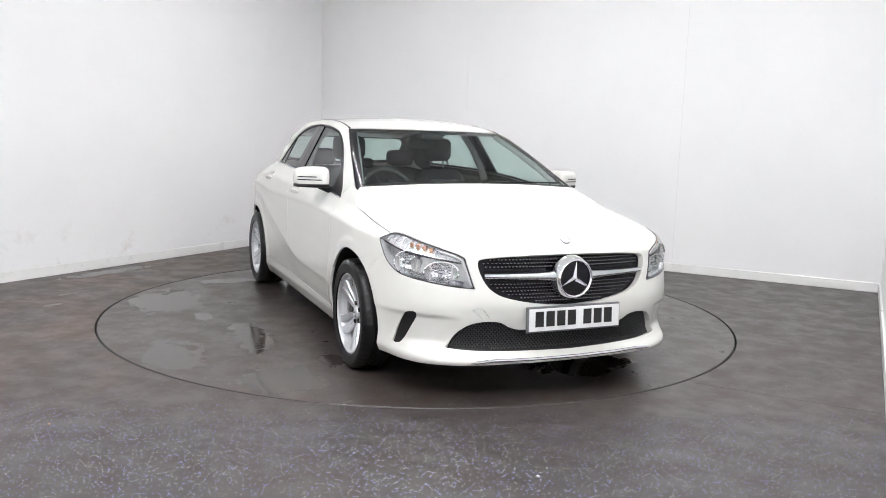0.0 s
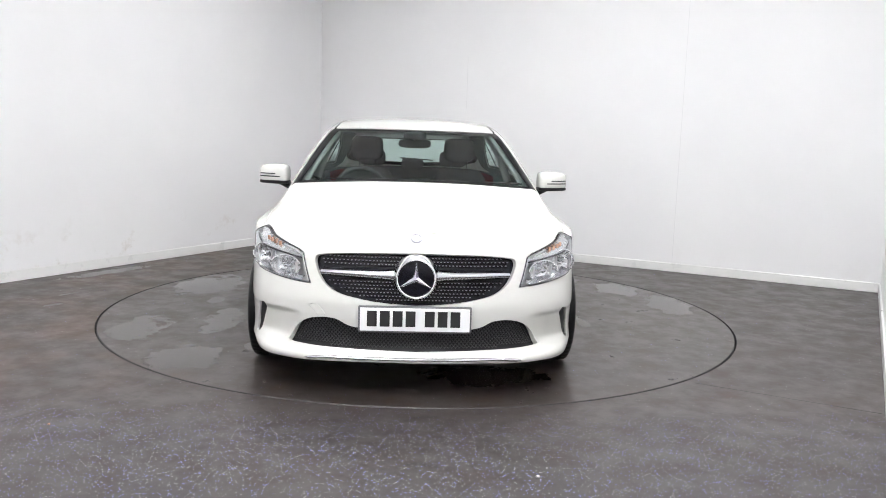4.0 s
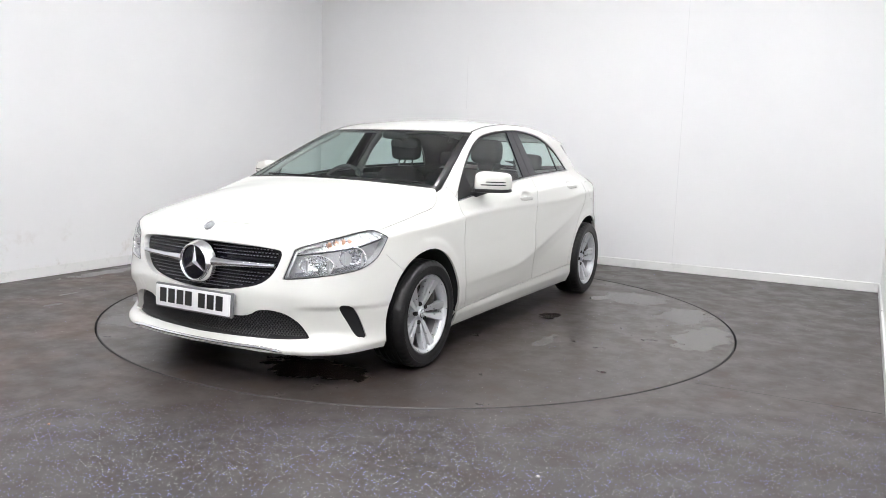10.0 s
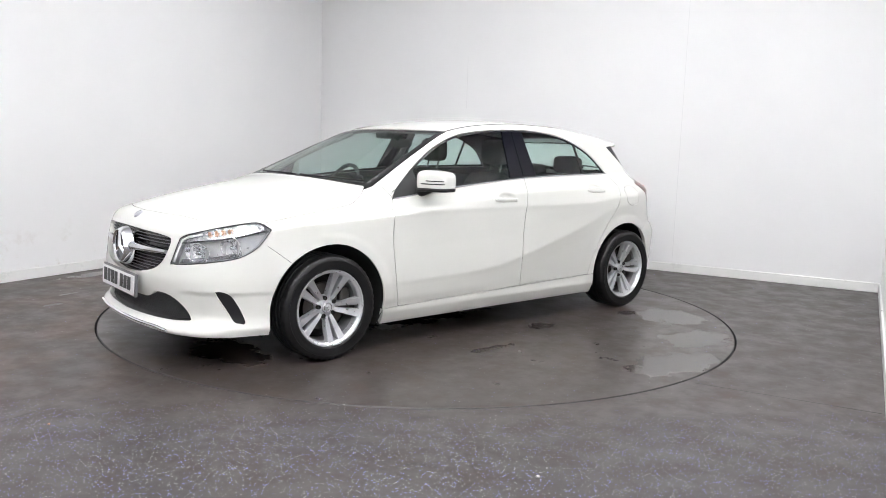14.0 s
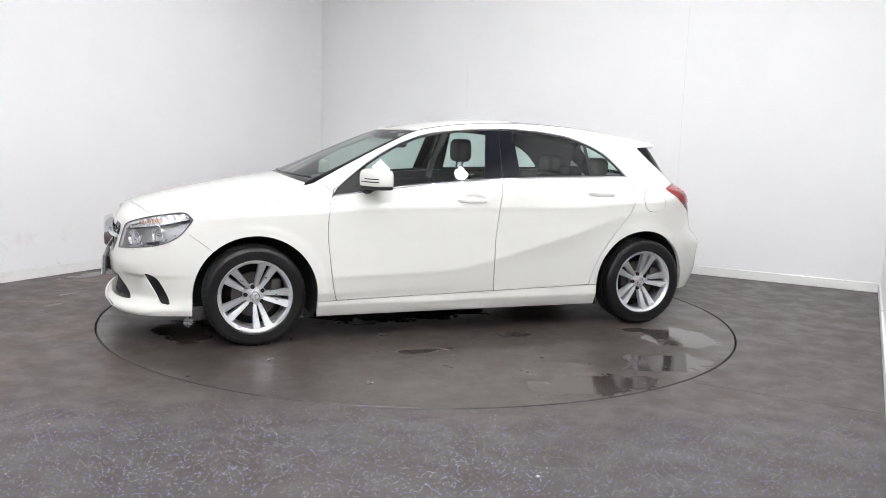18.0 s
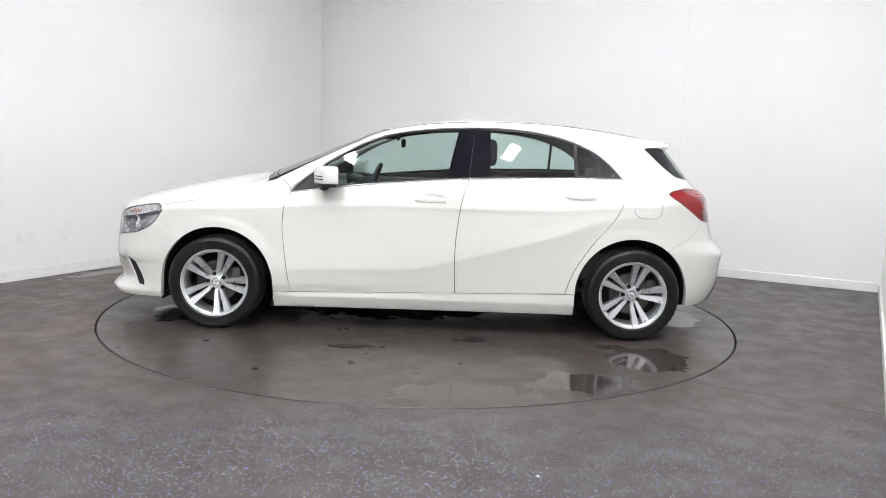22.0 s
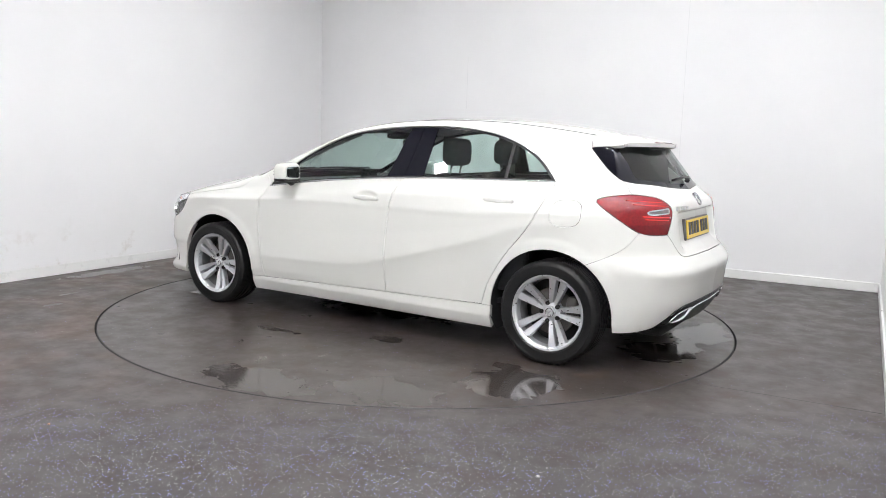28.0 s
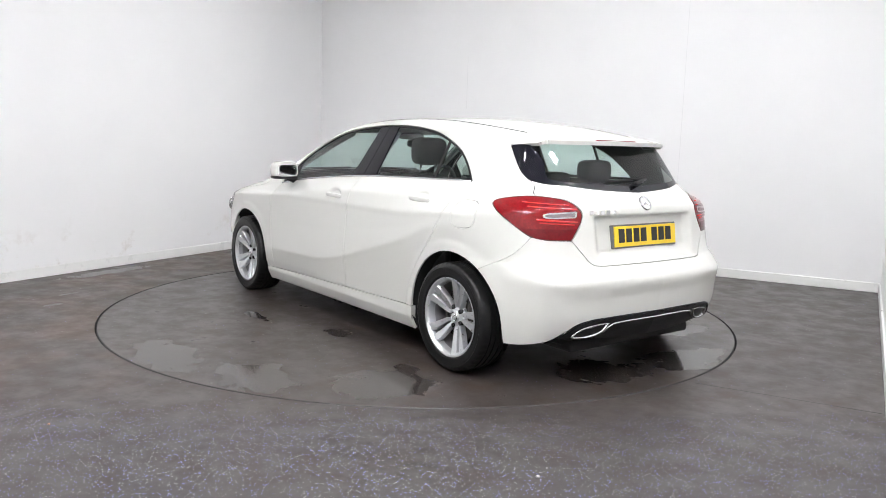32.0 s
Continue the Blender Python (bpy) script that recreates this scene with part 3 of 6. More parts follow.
class Skin:
    """A sheet of triangles on the outer skin, to be cut into panels."""
    def __init__(self, v, t):
        self.v, self.t = v, t

    def keep(self, f):
        """The side of the sheet where f is below nought, cut cleanly along f = 0."""
        if len(self.t) == 0:
            return self
        f = np.where(np.abs(f) < 1e-6, 1e-6, f)
        s = f[self.t] < 0
        n = s.sum(1)
        tris = [self.t[n == 3]]
        new_pts, base = {}, len(self.v)
        ea, eb = [], []

        def mid(a, b):
            key = (a, b) if a < b else (b, a)
            if key not in new_pts:
                new_pts[key] = base + len(ea)
                ea.append(key[0])
                eb.append(key[1])
            return new_pts[key]
        more = []
        for tri, flag in zip(self.t[(n == 1) | (n == 2)].tolist(), s[(n == 1) | (n == 2)].tolist()):
            k = flag.index(True) if sum(flag) == 1 else flag.index(False)
            a, b, c = tri[k], tri[(k + 1) % 3], tri[(k + 2) % 3]
            if sum(flag) == 1:
                more.append((a, mid(a, b), mid(a, c)))
            else:
                ab, ac = mid(a, b), mid(a, c)
                more.append((ab, b, c))
                more.append((ab, c, ac))
        v = self.v
        if ea:
            ea, eb = np.array(ea), np.array(eb)
            w = (f[ea] / (f[ea] - f[eb]))[:, None]
            v = np.concatenate([v, v[ea] * (1 - w) + v[eb] * w])
            tris.append(np.array(more, int).reshape(-1, 3))
        t = np.concatenate(tris)
        used, inv = np.unique(t, return_inverse=True)
        return Skin(v[used], inv.reshape(-1, 3))

    def normals(self):
        a, b, c = (self.v[self.t[:, i]] for i in range(3))
        fn = np.cross(b - a, c - a)
        n = np.zeros_like(self.v)
        for i in range(3):
            np.add.at(n, self.t[:, i], fn)
        return n / (np.linalg.norm(n, axis=1)[:, None] + 1e-12)

    def moved(self, d):
        return Skin(self.v + self.normals() * d, self.t)

    def mirrored(self):
        return Skin(self.v * np.array([1, -1, 1]), self.t[:, ::-1])

    def joined(self, other):
        return Skin(np.concatenate([self.v, other.v]), np.concatenate([self.t, other.t + len(self.v)]))

    def whole(self):
        """Both halves, welded along the middle."""
        n = len(self.v)
        to = np.where(np.abs(self.v[:, 1]) < 1e-5, np.arange(n), np.arange(n) + n)
        return Skin(np.concatenate([self.v, self.v * np.array([1, -1, 1])]), np.concatenate([self.t, to[self.t][:, ::-1]]))

    def only(self, *tests):
        s = self
        for f in tests:
            s = s.keep(f(s))
        return s

    def border(self):
        e = np.concatenate([self.t[:, [0, 1]], self.t[:, [1, 2]], self.t[:, [2, 0]]])
        key = np.sort(e, 1)
        _, idx, cnt = np.unique(key, axis=0, return_index=True, return_counts=True)
        return e[idx[cnt == 1]]

    def build(self, name, material, parent, label="", depth=0.012, skip_middle=True):
        """Links the sheet with its edges turned in by depth."""
        v, t = self.v, self.t
        faces = t.tolist()
        if depth:
            e = self.border()
            if skip_middle:
                e = e[~((np.abs(v[e[:, 0], 1]) < 1e-4) & (np.abs(v[e[:, 1], 1]) < 1e-4))]
            ids, inv = np.unique(e, return_inverse=True)
            inv = inv.reshape(-1, 2)
            k, b = len(ids), len(v)
            n = self.normals()[ids]
            v = np.concatenate([v, v[ids], v[ids] - n * depth])
            faces += np.stack([inv[:, 1] + b, inv[:, 0] + b, inv[:, 0] + b + k, inv[:, 1] + b + k], 1).tolist()
        return mesh_part(name, v, faces, material, parent, label)


def outline(points, closed=True, n=10):
    """A smooth line through a few corner points (Catmull-Rom); a point given twice stays sharp."""
    p = np.array(points, float)
    m = len(p)
    out = []
    for i in range(m if closed else m - 1):
        q = [p[(i + k) % m] if closed else p[min(max(i + k, 0), m - 1)] for k in (-1, 0, 1, 2)]
        if np.allclose(q[1], q[2]):
            out.append(q[1][None])
            continue
        t = np.linspace(0, 1, n, endpoint=False)[:, None]
        out.append(0.5 * (2 * q[1] + (q[2] - q[0]) * t + (2 * q[0] - 5 * q[1] + 4 * q[2] - q[3]) * t ** 2 + (3 * q[1] - q[0] - 3 * q[2] + q[3]) * t ** 3))
    if not closed:
        out.append(p[-1:])
    return np.concatenate(out)


def signed(q, poly):
    """Signed distance of 2D points to a closed line, below nought inside."""
    d = np.full(len(q), 1e9)
    inside = np.zeros(len(q), bool)
    for a, b in zip(poly, np.roll(poly, -1, 0)):
        ab = b - a
        l2 = ab @ ab
        if l2 < 1e-14:
            continue
        t = np.clip(((q - a) @ ab) / l2, 0, 1)
        d = np.minimum(d, np.hypot(q[:, 0] - a[0] - t * ab[0], q[:, 1] - a[1] - t * ab[1]))
        cross = (a[1] > q[:, 1]) != (b[1] > q[:, 1])
        if cross.any():
            inside ^= cross & (q[:, 0] < ab[0] * (q[:, 1] - a[1]) / (ab[1] if ab[1] else 1e-12) + a[0])
    return np.where(inside, -d, d)


def xz(s): return s.v[:, [0, 2]]


def bz(s, x0):
    """Degrees round an upright axis at x0, and height: the flat map of the front and rear ends."""
    return np.stack([np.degrees(np.arctan2(s.v[:, 1], (s.v[:, 0] - x0) * (1 if x0 > 0 else -1))), s.v[:, 2]], 1)


# --- the four sheets, left half (y above nought)
def side_sheet(x0=-1.56, x1=1.80, z0=0.135, rear=True):
    x, z = np.arange(x0, x1, 0.009), np.arange(z0, 1.42, 0.009)
    g = np.stack(np.meshgrid(x, z, indexing="ij"), -1)
    o = np.stack([g[..., 0], np.full(g.shape[:2], 0.02), g[..., 1]], -1)
    v = cast(o, np.array([0, 1.0, 0]), 1.2, rear=rear)
    v[..., 1] = np.where(v[..., 1] < 0.05, 0.0, v[..., 1])
    t = grid_tris(*g.shape[:2])[:, ::-1]
    ok = (v.reshape(-1, 3)[t][:, :, 1] > 0.06).all(1)
    return Skin(v.reshape(-1, 3), t[ok])


def top_sheet():
    x, y = np.arange(-1.80, 2.16, 0.0095), np.linspace(0, 0.86, 92)
    g = np.stack(np.meshgrid(x, y, indexing="ij"), -1)
    o = np.stack([g[..., 0], g[..., 1], np.full(g.shape[:2], 0.45)], -1)
    v = cast(o, np.array([0, 0, 1.0]), 1.2, rear=False)
    t = grid_tris(*g.shape[:2])
    ok = (v.reshape(-1, 3)[t][:, :, 2] > 0.52).all(1)
    return Skin(v.reshape(-1, 3), t[ok])


def front_sheet():
    a, z = np.radians(np.linspace(0, 76, 150)), np.arange(0.135, 0.90, 0.0085)
    g = np.stack(np.meshgrid(a, z, indexing="ij"), -1)
    o = np.stack([np.full(g.shape[:2], 1.35), np.zeros(g.shape[:2]), g[..., 1]], -1)
    d = np.stack([np.cos(g[..., 0]), np.sin(g[..., 0]), np.zeros(g.shape[:2])], -1)
    v = cast(o, d, 1.3)
    return Skin(v.reshape(-1, 3), grid_tris(*g.shape[:2]))


def rear_sheet():
    a, z = np.radians(np.linspace(0, 76, 150)), np.arange(0.18, 1.32, 0.0085)
    g = np.stack(np.meshgrid(a, z, indexing="ij"), -1)
    o = np.stack([np.full(g.shape[:2], -1.15), np.zeros(g.shape[:2]), g[..., 1]], -1)
    d = np.stack([-np.cos(g[..., 0]), np.sin(g[..., 0]), np.zeros(g.shape[:2])], -1)
    v = cast(o, d, 1.3)
    return Skin(v.reshape(-1, 3), grid_tris(*g.shape[:2])[:, ::-1])


# --- flat maps and tests for cutting panels
ARC = 0.0135                       # metres to a degree on the maps of the two ends
FX, RX = 1.35, -1.15


def on_side(s): return s.v[:, [0, 2]]
def on_nose(s): return bz(s, FX) * np.array([ARC, 1])
def on_tail(s): return bz(s, RX) * np.array([ARC, 1])


def shape(points, ends=False):
    p = np.array(points, float)
    return outline(p * np.array([ARC, 1]) if ends else p)


def within(poly, flat, gap=0.002): return lambda s: signed(flat(s), poly) + gap
def beyond(poly, flat, gap=0.002): return lambda s: gap - signed(flat(s), poly)


def end_table(nose):
    """Distance of the skin from the upright axis, by degrees and height."""
    a, z = np.radians(np.arange(0, 80, 0.5)), np.arange(0.14, 1.34, 0.005)
    g = np.stack(np.meshgrid(a, z, indexing="ij"), -1)
    o = np.stack([np.full(g.shape[:2], FX if nose else RX), np.zeros(g.shape[:2]), g[..., 1]], -1)
    d = np.stack([np.cos(g[..., 0]) * (1 if nose else -1), np.sin(g[..., 0]), np.zeros(g.shape[:2])], -1)
    return np.linalg.norm(cast(o, d, 1.3) - o, axis=-1)


NOSE_MAP, TAIL_MAP = end_table(True), end_table(False)


def skin_at(deg, z, nose=True, sink=0.0):
    """A point on the nose or tail skin by its map, and the outward direction."""
    m = NOSE_MAP if nose else TAIL_MAP
    fi, fj = min(max(deg / 0.5, 0), m.shape[0] - 1.01), min(max((z - 0.14) / 0.005, 0), m.shape[1] - 1.01)
    i, j = int(fi), int(fj)
    u, v = fi - i, fj - j
    r = m[i, j] * (1 - u) * (1 - v) + m[i + 1, j] * u * (1 - v) + m[i, j + 1] * (1 - u) * v + m[i + 1, j + 1] * u * v
    a = math.radians(deg)
    d = Vector((math.cos(a) if nose else -math.cos(a), math.sin(a), 0.0))
    return Vector((FX if nose else RX, 0.0, z)) + d * (r - sink), d


# outlines, side view (x, z)
GLAZING = shape([(0.875, 0.897), (0.875, 0.897), (0.58, 0.934), (0.22, 0.973), (-0.14, 1.001), (-0.5, 1.018), (-0.87, 1.027), (-1.285, 1.034), (-1.285, 1.034),
                 (-1.19, 1.135), (-1.075, 1.217), (-0.88, 1.292), (-0.69, 1.327), (-0.5, 1.342), (-0.32, 1.344), (-0.13, 1.336), (0.055, 1.319),
                 (0.24, 1.288), (0.424, 1.222), (0.61, 1.12), (0.72, 1.043), (0.83, 0.955)])
DOOR_F = shape([(0.87, 0.90), (0.901, 0.83), (0.915, 0.685), (0.903, 0.54), (0.881, 0.357), (0.857, 0.252), (0.857, 0.252), (0.2, 0.262), (-0.203, 0.273), (-0.203, 0.273),
                (-0.197, 0.40), (-0.195, 0.52), (-0.202, 0.66), (-0.229, 0.862), (-0.272, 1.01), (-0.272, 1.01), (-0.3, 1.1), (0.3, 1.1), (0.6, 1.02), (0.84, 0.95)])
DOOR_R = shape([(-0.203, 0.273), (-0.203, 0.273), (-0.6, 0.284), (-0.914, 0.294), (-0.914, 0.294), (-0.962, 0.439), (-1.066, 0.609), (-1.203, 0.778), (-1.27, 0.915), (-1.283, 1.02),
                (-1.20, 1.06), (-0.7, 1.1), (-0.3, 1.1), (-0.272, 1.01), (-0.272, 1.01), (-0.229, 0.862), (-0.202, 0.66), (-0.195, 0.52), (-0.197, 0.40)])
FLAP = shape([(-1.42 + 0.090 * math.copysign(abs(math.cos(a)) ** 0.7, math.cos(a)), 0.872 + 0.073 * math.copysign(abs(math.sin(a)) ** 0.7, math.sin(a))) for a in np.radians(np.arange(0, 360, 15))])
# outlines on the nose (degrees, z)
LAMP_F = shape([(33.3, 0.559), (33.3, 0.559), (34.6, 0.61), (36.8, 0.702), (36.8, 0.702), (40, 0.724), (49, 0.761), (58.5, 0.787), (63.7, 0.791), (67.7, 0.759), (67.7, 0.759),
                (66.4, 0.726), (63.5, 0.668), (60.0, 0.630), (55.8, 0.605), (48.5, 0.586), (39.5, 0.567)], True)
GRILLE = shape([(-8, 0.717), (0, 0.717), (20, 0.712), (30.6, 0.700), (32.7, 0.683), (31.9, 0.633), (29.7, 0.576), (26.7, 0.537), (22.4, 0.512), (13.7, 0.486), (6, 0.474), (0, 0.470), (-8, 0.470)], True)
INTAKE = shape([(-8, 0.352), (0, 0.352), (15, 0.354), (19.5, 0.357), (22.5, 0.371), (25.2, 0.394), (29.5, 0.400), (34.3, 0.384), (38.5, 0.337), (41.5, 0.268), (41.5, 0.268),
                (33, 0.259), (21, 0.254), (0, 0.248), (-8, 0.248)], True)
VENT = shape([(50.0, 0.427), (53.9, 0.421), (56.8, 0.355), (59.1, 0.264), (57.4, 0.262), (55.6, 0.273), (53.0, 0.337)], True)
TOW = shape([(30.8, 0.462), (33.6, 0.458), (33.6, 0.458), (30.0, 0.405), (30.0, 0.405), (28.3, 0.412), (28.3, 0.412)], True)
# outlines on the tail
LAMP_R = shape([(62.0, 0.951), (58, 0.973), (49, 0.987), (39.2, 0.973), (34.8, 0.947), (32.5, 0.905), (32.7, 0.865), (33.6, 0.836), (36.0, 0.768), (36.0, 0.768),
                (43.5, 0.771), (48.4, 0.785), (54.3, 0.845), (60, 0.912)], True)
STRIP_R = shape([(44.2, 0.898), (34.6, 0.910), (34.6, 0.910), (34.9, 0.888), (34.9, 0.888), (43.2, 0.884)], True)
BACKLIGHT = shape([(63.2, 1.241), (63.2, 1.241), (48.8, 1.266), (15, 1.270), (-8, 1.270), (-8, 1.270), (-8, 1.003), (-8, 1.003), (0, 1.003), (15, 1.012), (25, 1.021), (37.4, 1.038), (45, 1.045),
                   (50.4, 1.060), (52.6, 1.078), (56.1, 1.122), (60.6, 1.200)], True)
BACKPANE = shape([(47.5, 1.256), (15, 1.262), (-8, 1.262), (-8, 1.262), (-8, 1.036), (-8, 1.036), (7, 1.037), (30, 1.052), (42, 1.066), (44.5, 1.085), (46, 1.15)], True)
GATE = shape([(-8, 0.638), (-8, 0.638), (20, 0.638), (26.4, 0.640), (29.3, 0.654), (32.2, 0.702), (36, 0.768), (36, 0.768), (33.4, 0.836), (32.3, 0.905), (34.6, 0.949), (39.2, 0.975), (48, 0.989),
              (48.8, 1.03), (49.2, 1.075), (30, 1.09), (-8, 1.09), (-8, 1.09)], True)
BUMPER_R = shape([(-8, 0.636), (-8, 0.636), (20, 0.636), (26.4, 0.637), (29.3, 0.650), (32.2, 0.699), (36, 0.766), (36, 0.766), (43.5, 0.769), (48.3, 0.783), (48.3, 0.783), (52.2, 0.71), (56.5, 0.661),
                  (65, 0.595), (74, 0.52), (80, 0.40), (80, 0.15), (80, 0.15), (-8, 0.15), (-8, 0.15)], True)
DIFF_TOP = curve([0, 14.6, 27.6, 32.9, 37.3, 43.2, 54, 70], [0.381, 0.381, 0.374, 0.357, 0.311, 0.253, 0.227, 0.226])
HOOD_EDGE = curve([0.98, 1.005, 1.04, 1.071, 1.125, 1.18, 1.326, 1.509, 1.71, 1.80, 2.1], [1.02, 0.992, 0.962, 0.936, 0.894, 0.872, 0.849, 0.822, 0.789, 0.772, 0.70])
HOOD_FRONT = curve([0, 0.2, 0.4, 0.567, 0.66, 0.8], [2.055, 2.04, 1.995, 1.958, 1.925, 1.84])
SCREEN_Y = curve([0.0, 0.247, 0.5, 0.75, 0.96, 1.1], [0.50, 0.566, 0.632, 0.692, 0.742, 0.77])
DITCH_Y = curve([-1.42, -1.334, -1.1, -0.8, -0.4, 0.0, 0.25, 0.4], [0.425, 0.443, 0.478, 0.505, 0.525, 0.54, 0.556, 0.58])
EDGE_Y = curve([-1.8, -1.44, -1.2, -0.98, -0.6, 0, 0.25, 0.5, 0.75, 0.96, 1.1], [0.46, 0.495, 0.533, 0.556, 0.574, 0.580, 0.580, 0.648, 0.707, 0.757, 0.775])


def screen_top(y): return 0.345 - 0.098 * (y / 0.568) ** 2
def t_hood_line(s): return HOOD_EDGE(s.v[:, 0]) - s.v[:, 2]
def t_arches(r): return lambda s: r - np.minimum(np.hypot(np.abs(s.v[:, 0]) - 1.342, np.maximum(s.v[:, 2] - 0.298, 0) + 0 * s.v[:, 0]) + 0.02 * np.minimum(s.v[:, 2] - 0.298, 0), 9)
def t_seam_f(s): return 0.579 + (s.v[:, 0] - 1.597) * 0.75 - s.v[:, 2]        # above nought below the seam
def sill_line(x): return 0.2515 + (0.87 - x) * 0.0225


def bar_on(bm, pts, radius, sides=6, flat=1.0):
    tube(bm, pts, radius, sides, flat)


def superq(bm, c, s, e1=0.5, e2=0.5, n=20, m=28, bend=None):
    """A rounded block (superellipsoid)."""
    f = lambda a, e: math.copysign(abs(a) ** e, a)
    rows = []
    for i in range(n + 1):
        p = -math.pi / 2 + math.pi * i / n
        row = []
        for j in range(m):
            q = 2 * math.pi * j / m
            v = Vector((s[0] * f(math.cos(p), e1) * f(math.cos(q), e2), s[1] * f(math.cos(p), e1) * f(math.sin(q), e2), s[2] * f(math.sin(p), e1)))
            v = bend(v) if bend else v
            row.append(bm.verts.new(v + Vector(c)))
        rows.append(row)
    for a, b in zip(rows, rows[1:]):
        for j in range(m):
            bm.faces.new((a[j], a[(j + 1) % m], b[(j + 1) % m], b[j]))
    bmesh.ops.remove_doubles(bm, verts=bm.verts[:], dist=1e-5)


def car_panels(c):
    """The outer panels, glass and lamps."""
    S, T, N, R = side_sheet(), top_sheet(), front_sheet(), rear_sheet()
    G = 0.0022
    above_sill = lambda g: (lambda s: sill_line(s.v[:, 0]) + g - s.v[:, 2])
    S = S.only(t_arches(0.366))
    # doors
    df = S.only(within(DOOR_F, on_side, G), beyond(GLAZING, on_side, 0.001), above_sill(G))
    dr = S.only(within(DOOR_R, on_side, G), beyond(GLAZING, on_side, 0.001), above_sill(G))
    sill = S.only(lambda s: s.v[:, 2] - sill_line(s.v[:, 0]) + G, lambda s: 0.152 - s.v[:, 2], lambda s: np.abs(s.v[:, 0] - 0.0) - 0.985)
    door_x = curve([0.15, 0.252, 0.357, 0.54, 0.685, 0.83, 0.90, 1.02], [0.84, 0.857, 0.881, 0.903, 0.915, 0.901, 0.875, 0.985])
    behind_wheel = lambda s: np.minimum(sill_line(s.v[:, 0]) + G - s.v[:, 2], 9)
    fender = S.only(lambda s: door_x(s.v[:, 2]) + G - s.v[:, 0], lambda s: t_seam_f(s) * (s.v[:, 0] > 1.4) + G - 9 * (s.v[:, 0] <= 1.4), lambda s: 0.0015 - t_hood_line(s), behind_wheel, lambda s: 0.68 + 0.070 * step(-s.v[:, 0], -1.14, -1.08) - s.v[:, 1],
                    beyond(LAMP_F, on_nose, G), lambda s: s.v[:, 0] - 1.79)
    wing_top = T.only(lambda s: 0.0015 - t_hood_line(s), lambda s: t_hood_line(s) - 0.035, lambda s: 1.0 - s.v[:, 0], lambda s: s.v[:, 0] - 1.79, lambda s: 0.68 + 0.070 * step(-s.v[:, 0], -1.14, -1.08) - s.v[:, 1], beyond(LAMP_F, on_nose, G))
    fender = fender.joined(wing_top)
    frame_tests = (beyond(DOOR_F, on_side, G), beyond(DOOR_R, on_side, G), beyond(GLAZING, on_side, 0.001), above_sill(G),
                   lambda s: s.v[:, 0] - door_x(s.v[:, 2]) + G, lambda s: EDGE_Y(s.v[:, 0]) - s.v[:, 1])
    quarter_end = lambda s: -1.535 - s.v[:, 0]
    past_fin = lambda s: np.where(s.v[:, 0] < -1.25, G - signed(on_tail(s), BACKLIGHT), -1.0)
    spoil_seam = lambda s: -1.418 - 0.25 * np.maximum(1.345 - s.v[:, 2], 0) + G - s.v[:, 0] - 9 * (s.v[:, 2] < 1.235)
    frame_l = S.only(*frame_tests, quarter_end, spoil_seam, past_fin)
    roof_edge = T.only(lambda s: s.v[:, 1] - EDGE_Y(s.v[:, 0]), lambda s: DITCH_Y(s.v[:, 0]) + 0.006 - s.v[:, 1],
                       lambda s: -1.418 + G - s.v[:, 0], lambda s: np.where(s.v[:, 0] > 0.247, SCREEN_Y(s.v[:, 0]) + G - s.v[:, 1], -1), lambda s: s.v[:, 0] - 0.97)
    q_rear = R.only(lambda s: s.v[:, 0] + 1.535, beyond(BACKLIGHT, on_tail, G), beyond(GATE, on_tail, G), beyond(LAMP_R, on_tail, G), beyond(BUMPER_R, on_tail, G), t_arches(0.366), lambda s: s.v[:, 2] - 1.245,
                    lambda s: 0.40 - s.v[:, 1])
    frame_all = frame_l.joined(roof_edge).joined(q_rear)
    flap = frame_all.only(within(FLAP, on_side, 0.0016), lambda s: 0.75 - s.v[:, 1])
    frame_flap = frame_all.keep(np.where(frame_all.v[:, 1] > 0.75, 0.0016 - signed(on_side(frame_all), FLAP), -1))
    glaz = S.only(within(GLAZING, on_side, 0.003)).moved(-0.004)
    edge = 0.015
    pillar = lambda s: np.maximum(-0.412 - s.v[:, 0], s.v[:, 0] + 0.138 + (s.v[:, 2] - 1.0) * 0.22)
    split = lambda s: s.v[:, 0] + 0.272 + 0.11 * (s.v[:, 2] - 1.01)
    for side in (1, -1):
        put = (lambda s: s) if side == 1 else (lambda s: s.mirrored())
        for nm, sk in (("front_door", df), ("rear_door", dr)):
            put(sk).build(nm, PAINT, c)
        put(sill).build("side_skirt", PAINT, c, "white plastic side skirt", 0.03)
        put(fender).build("front_wing", PAINT, c)
        put(frame_flap if side == 1 else frame_all).build("side_frame", PAINT, c)
        if side == 1:
            flap.build("fuel_flap", PAINT, c)
        # glazing
        put(glaz.only(lambda s: -signed(on_side(s), GLAZING) - edge)).build("window_surround", TRIM, c, "matt black window surround", 0.006)
        inner = glaz.only(lambda s: signed(on_side(s), GLAZING) + edge).moved(-0.004)
        for half in (1, -1):
            put(glaz.only(lambda s: pillar(s) + 0.002, lambda s: signed(on_side(s), GLAZING) + edge, lambda s: 0.0022 - half * split(s)).moved(0.0025)).build("pillar_cover", BLACK_GLOSS, c, "gloss black pillar cover", 0.008)
        tri = lambda s: 0.66 - s.v[:, 0]
        put(inner.only(lambda s: -pillar(s), lambda s: -0.27 - s.v[:, 0], lambda s: -tri(s))).build("front_door_glass", GLASS, c, "green-tinted door glass", 0)
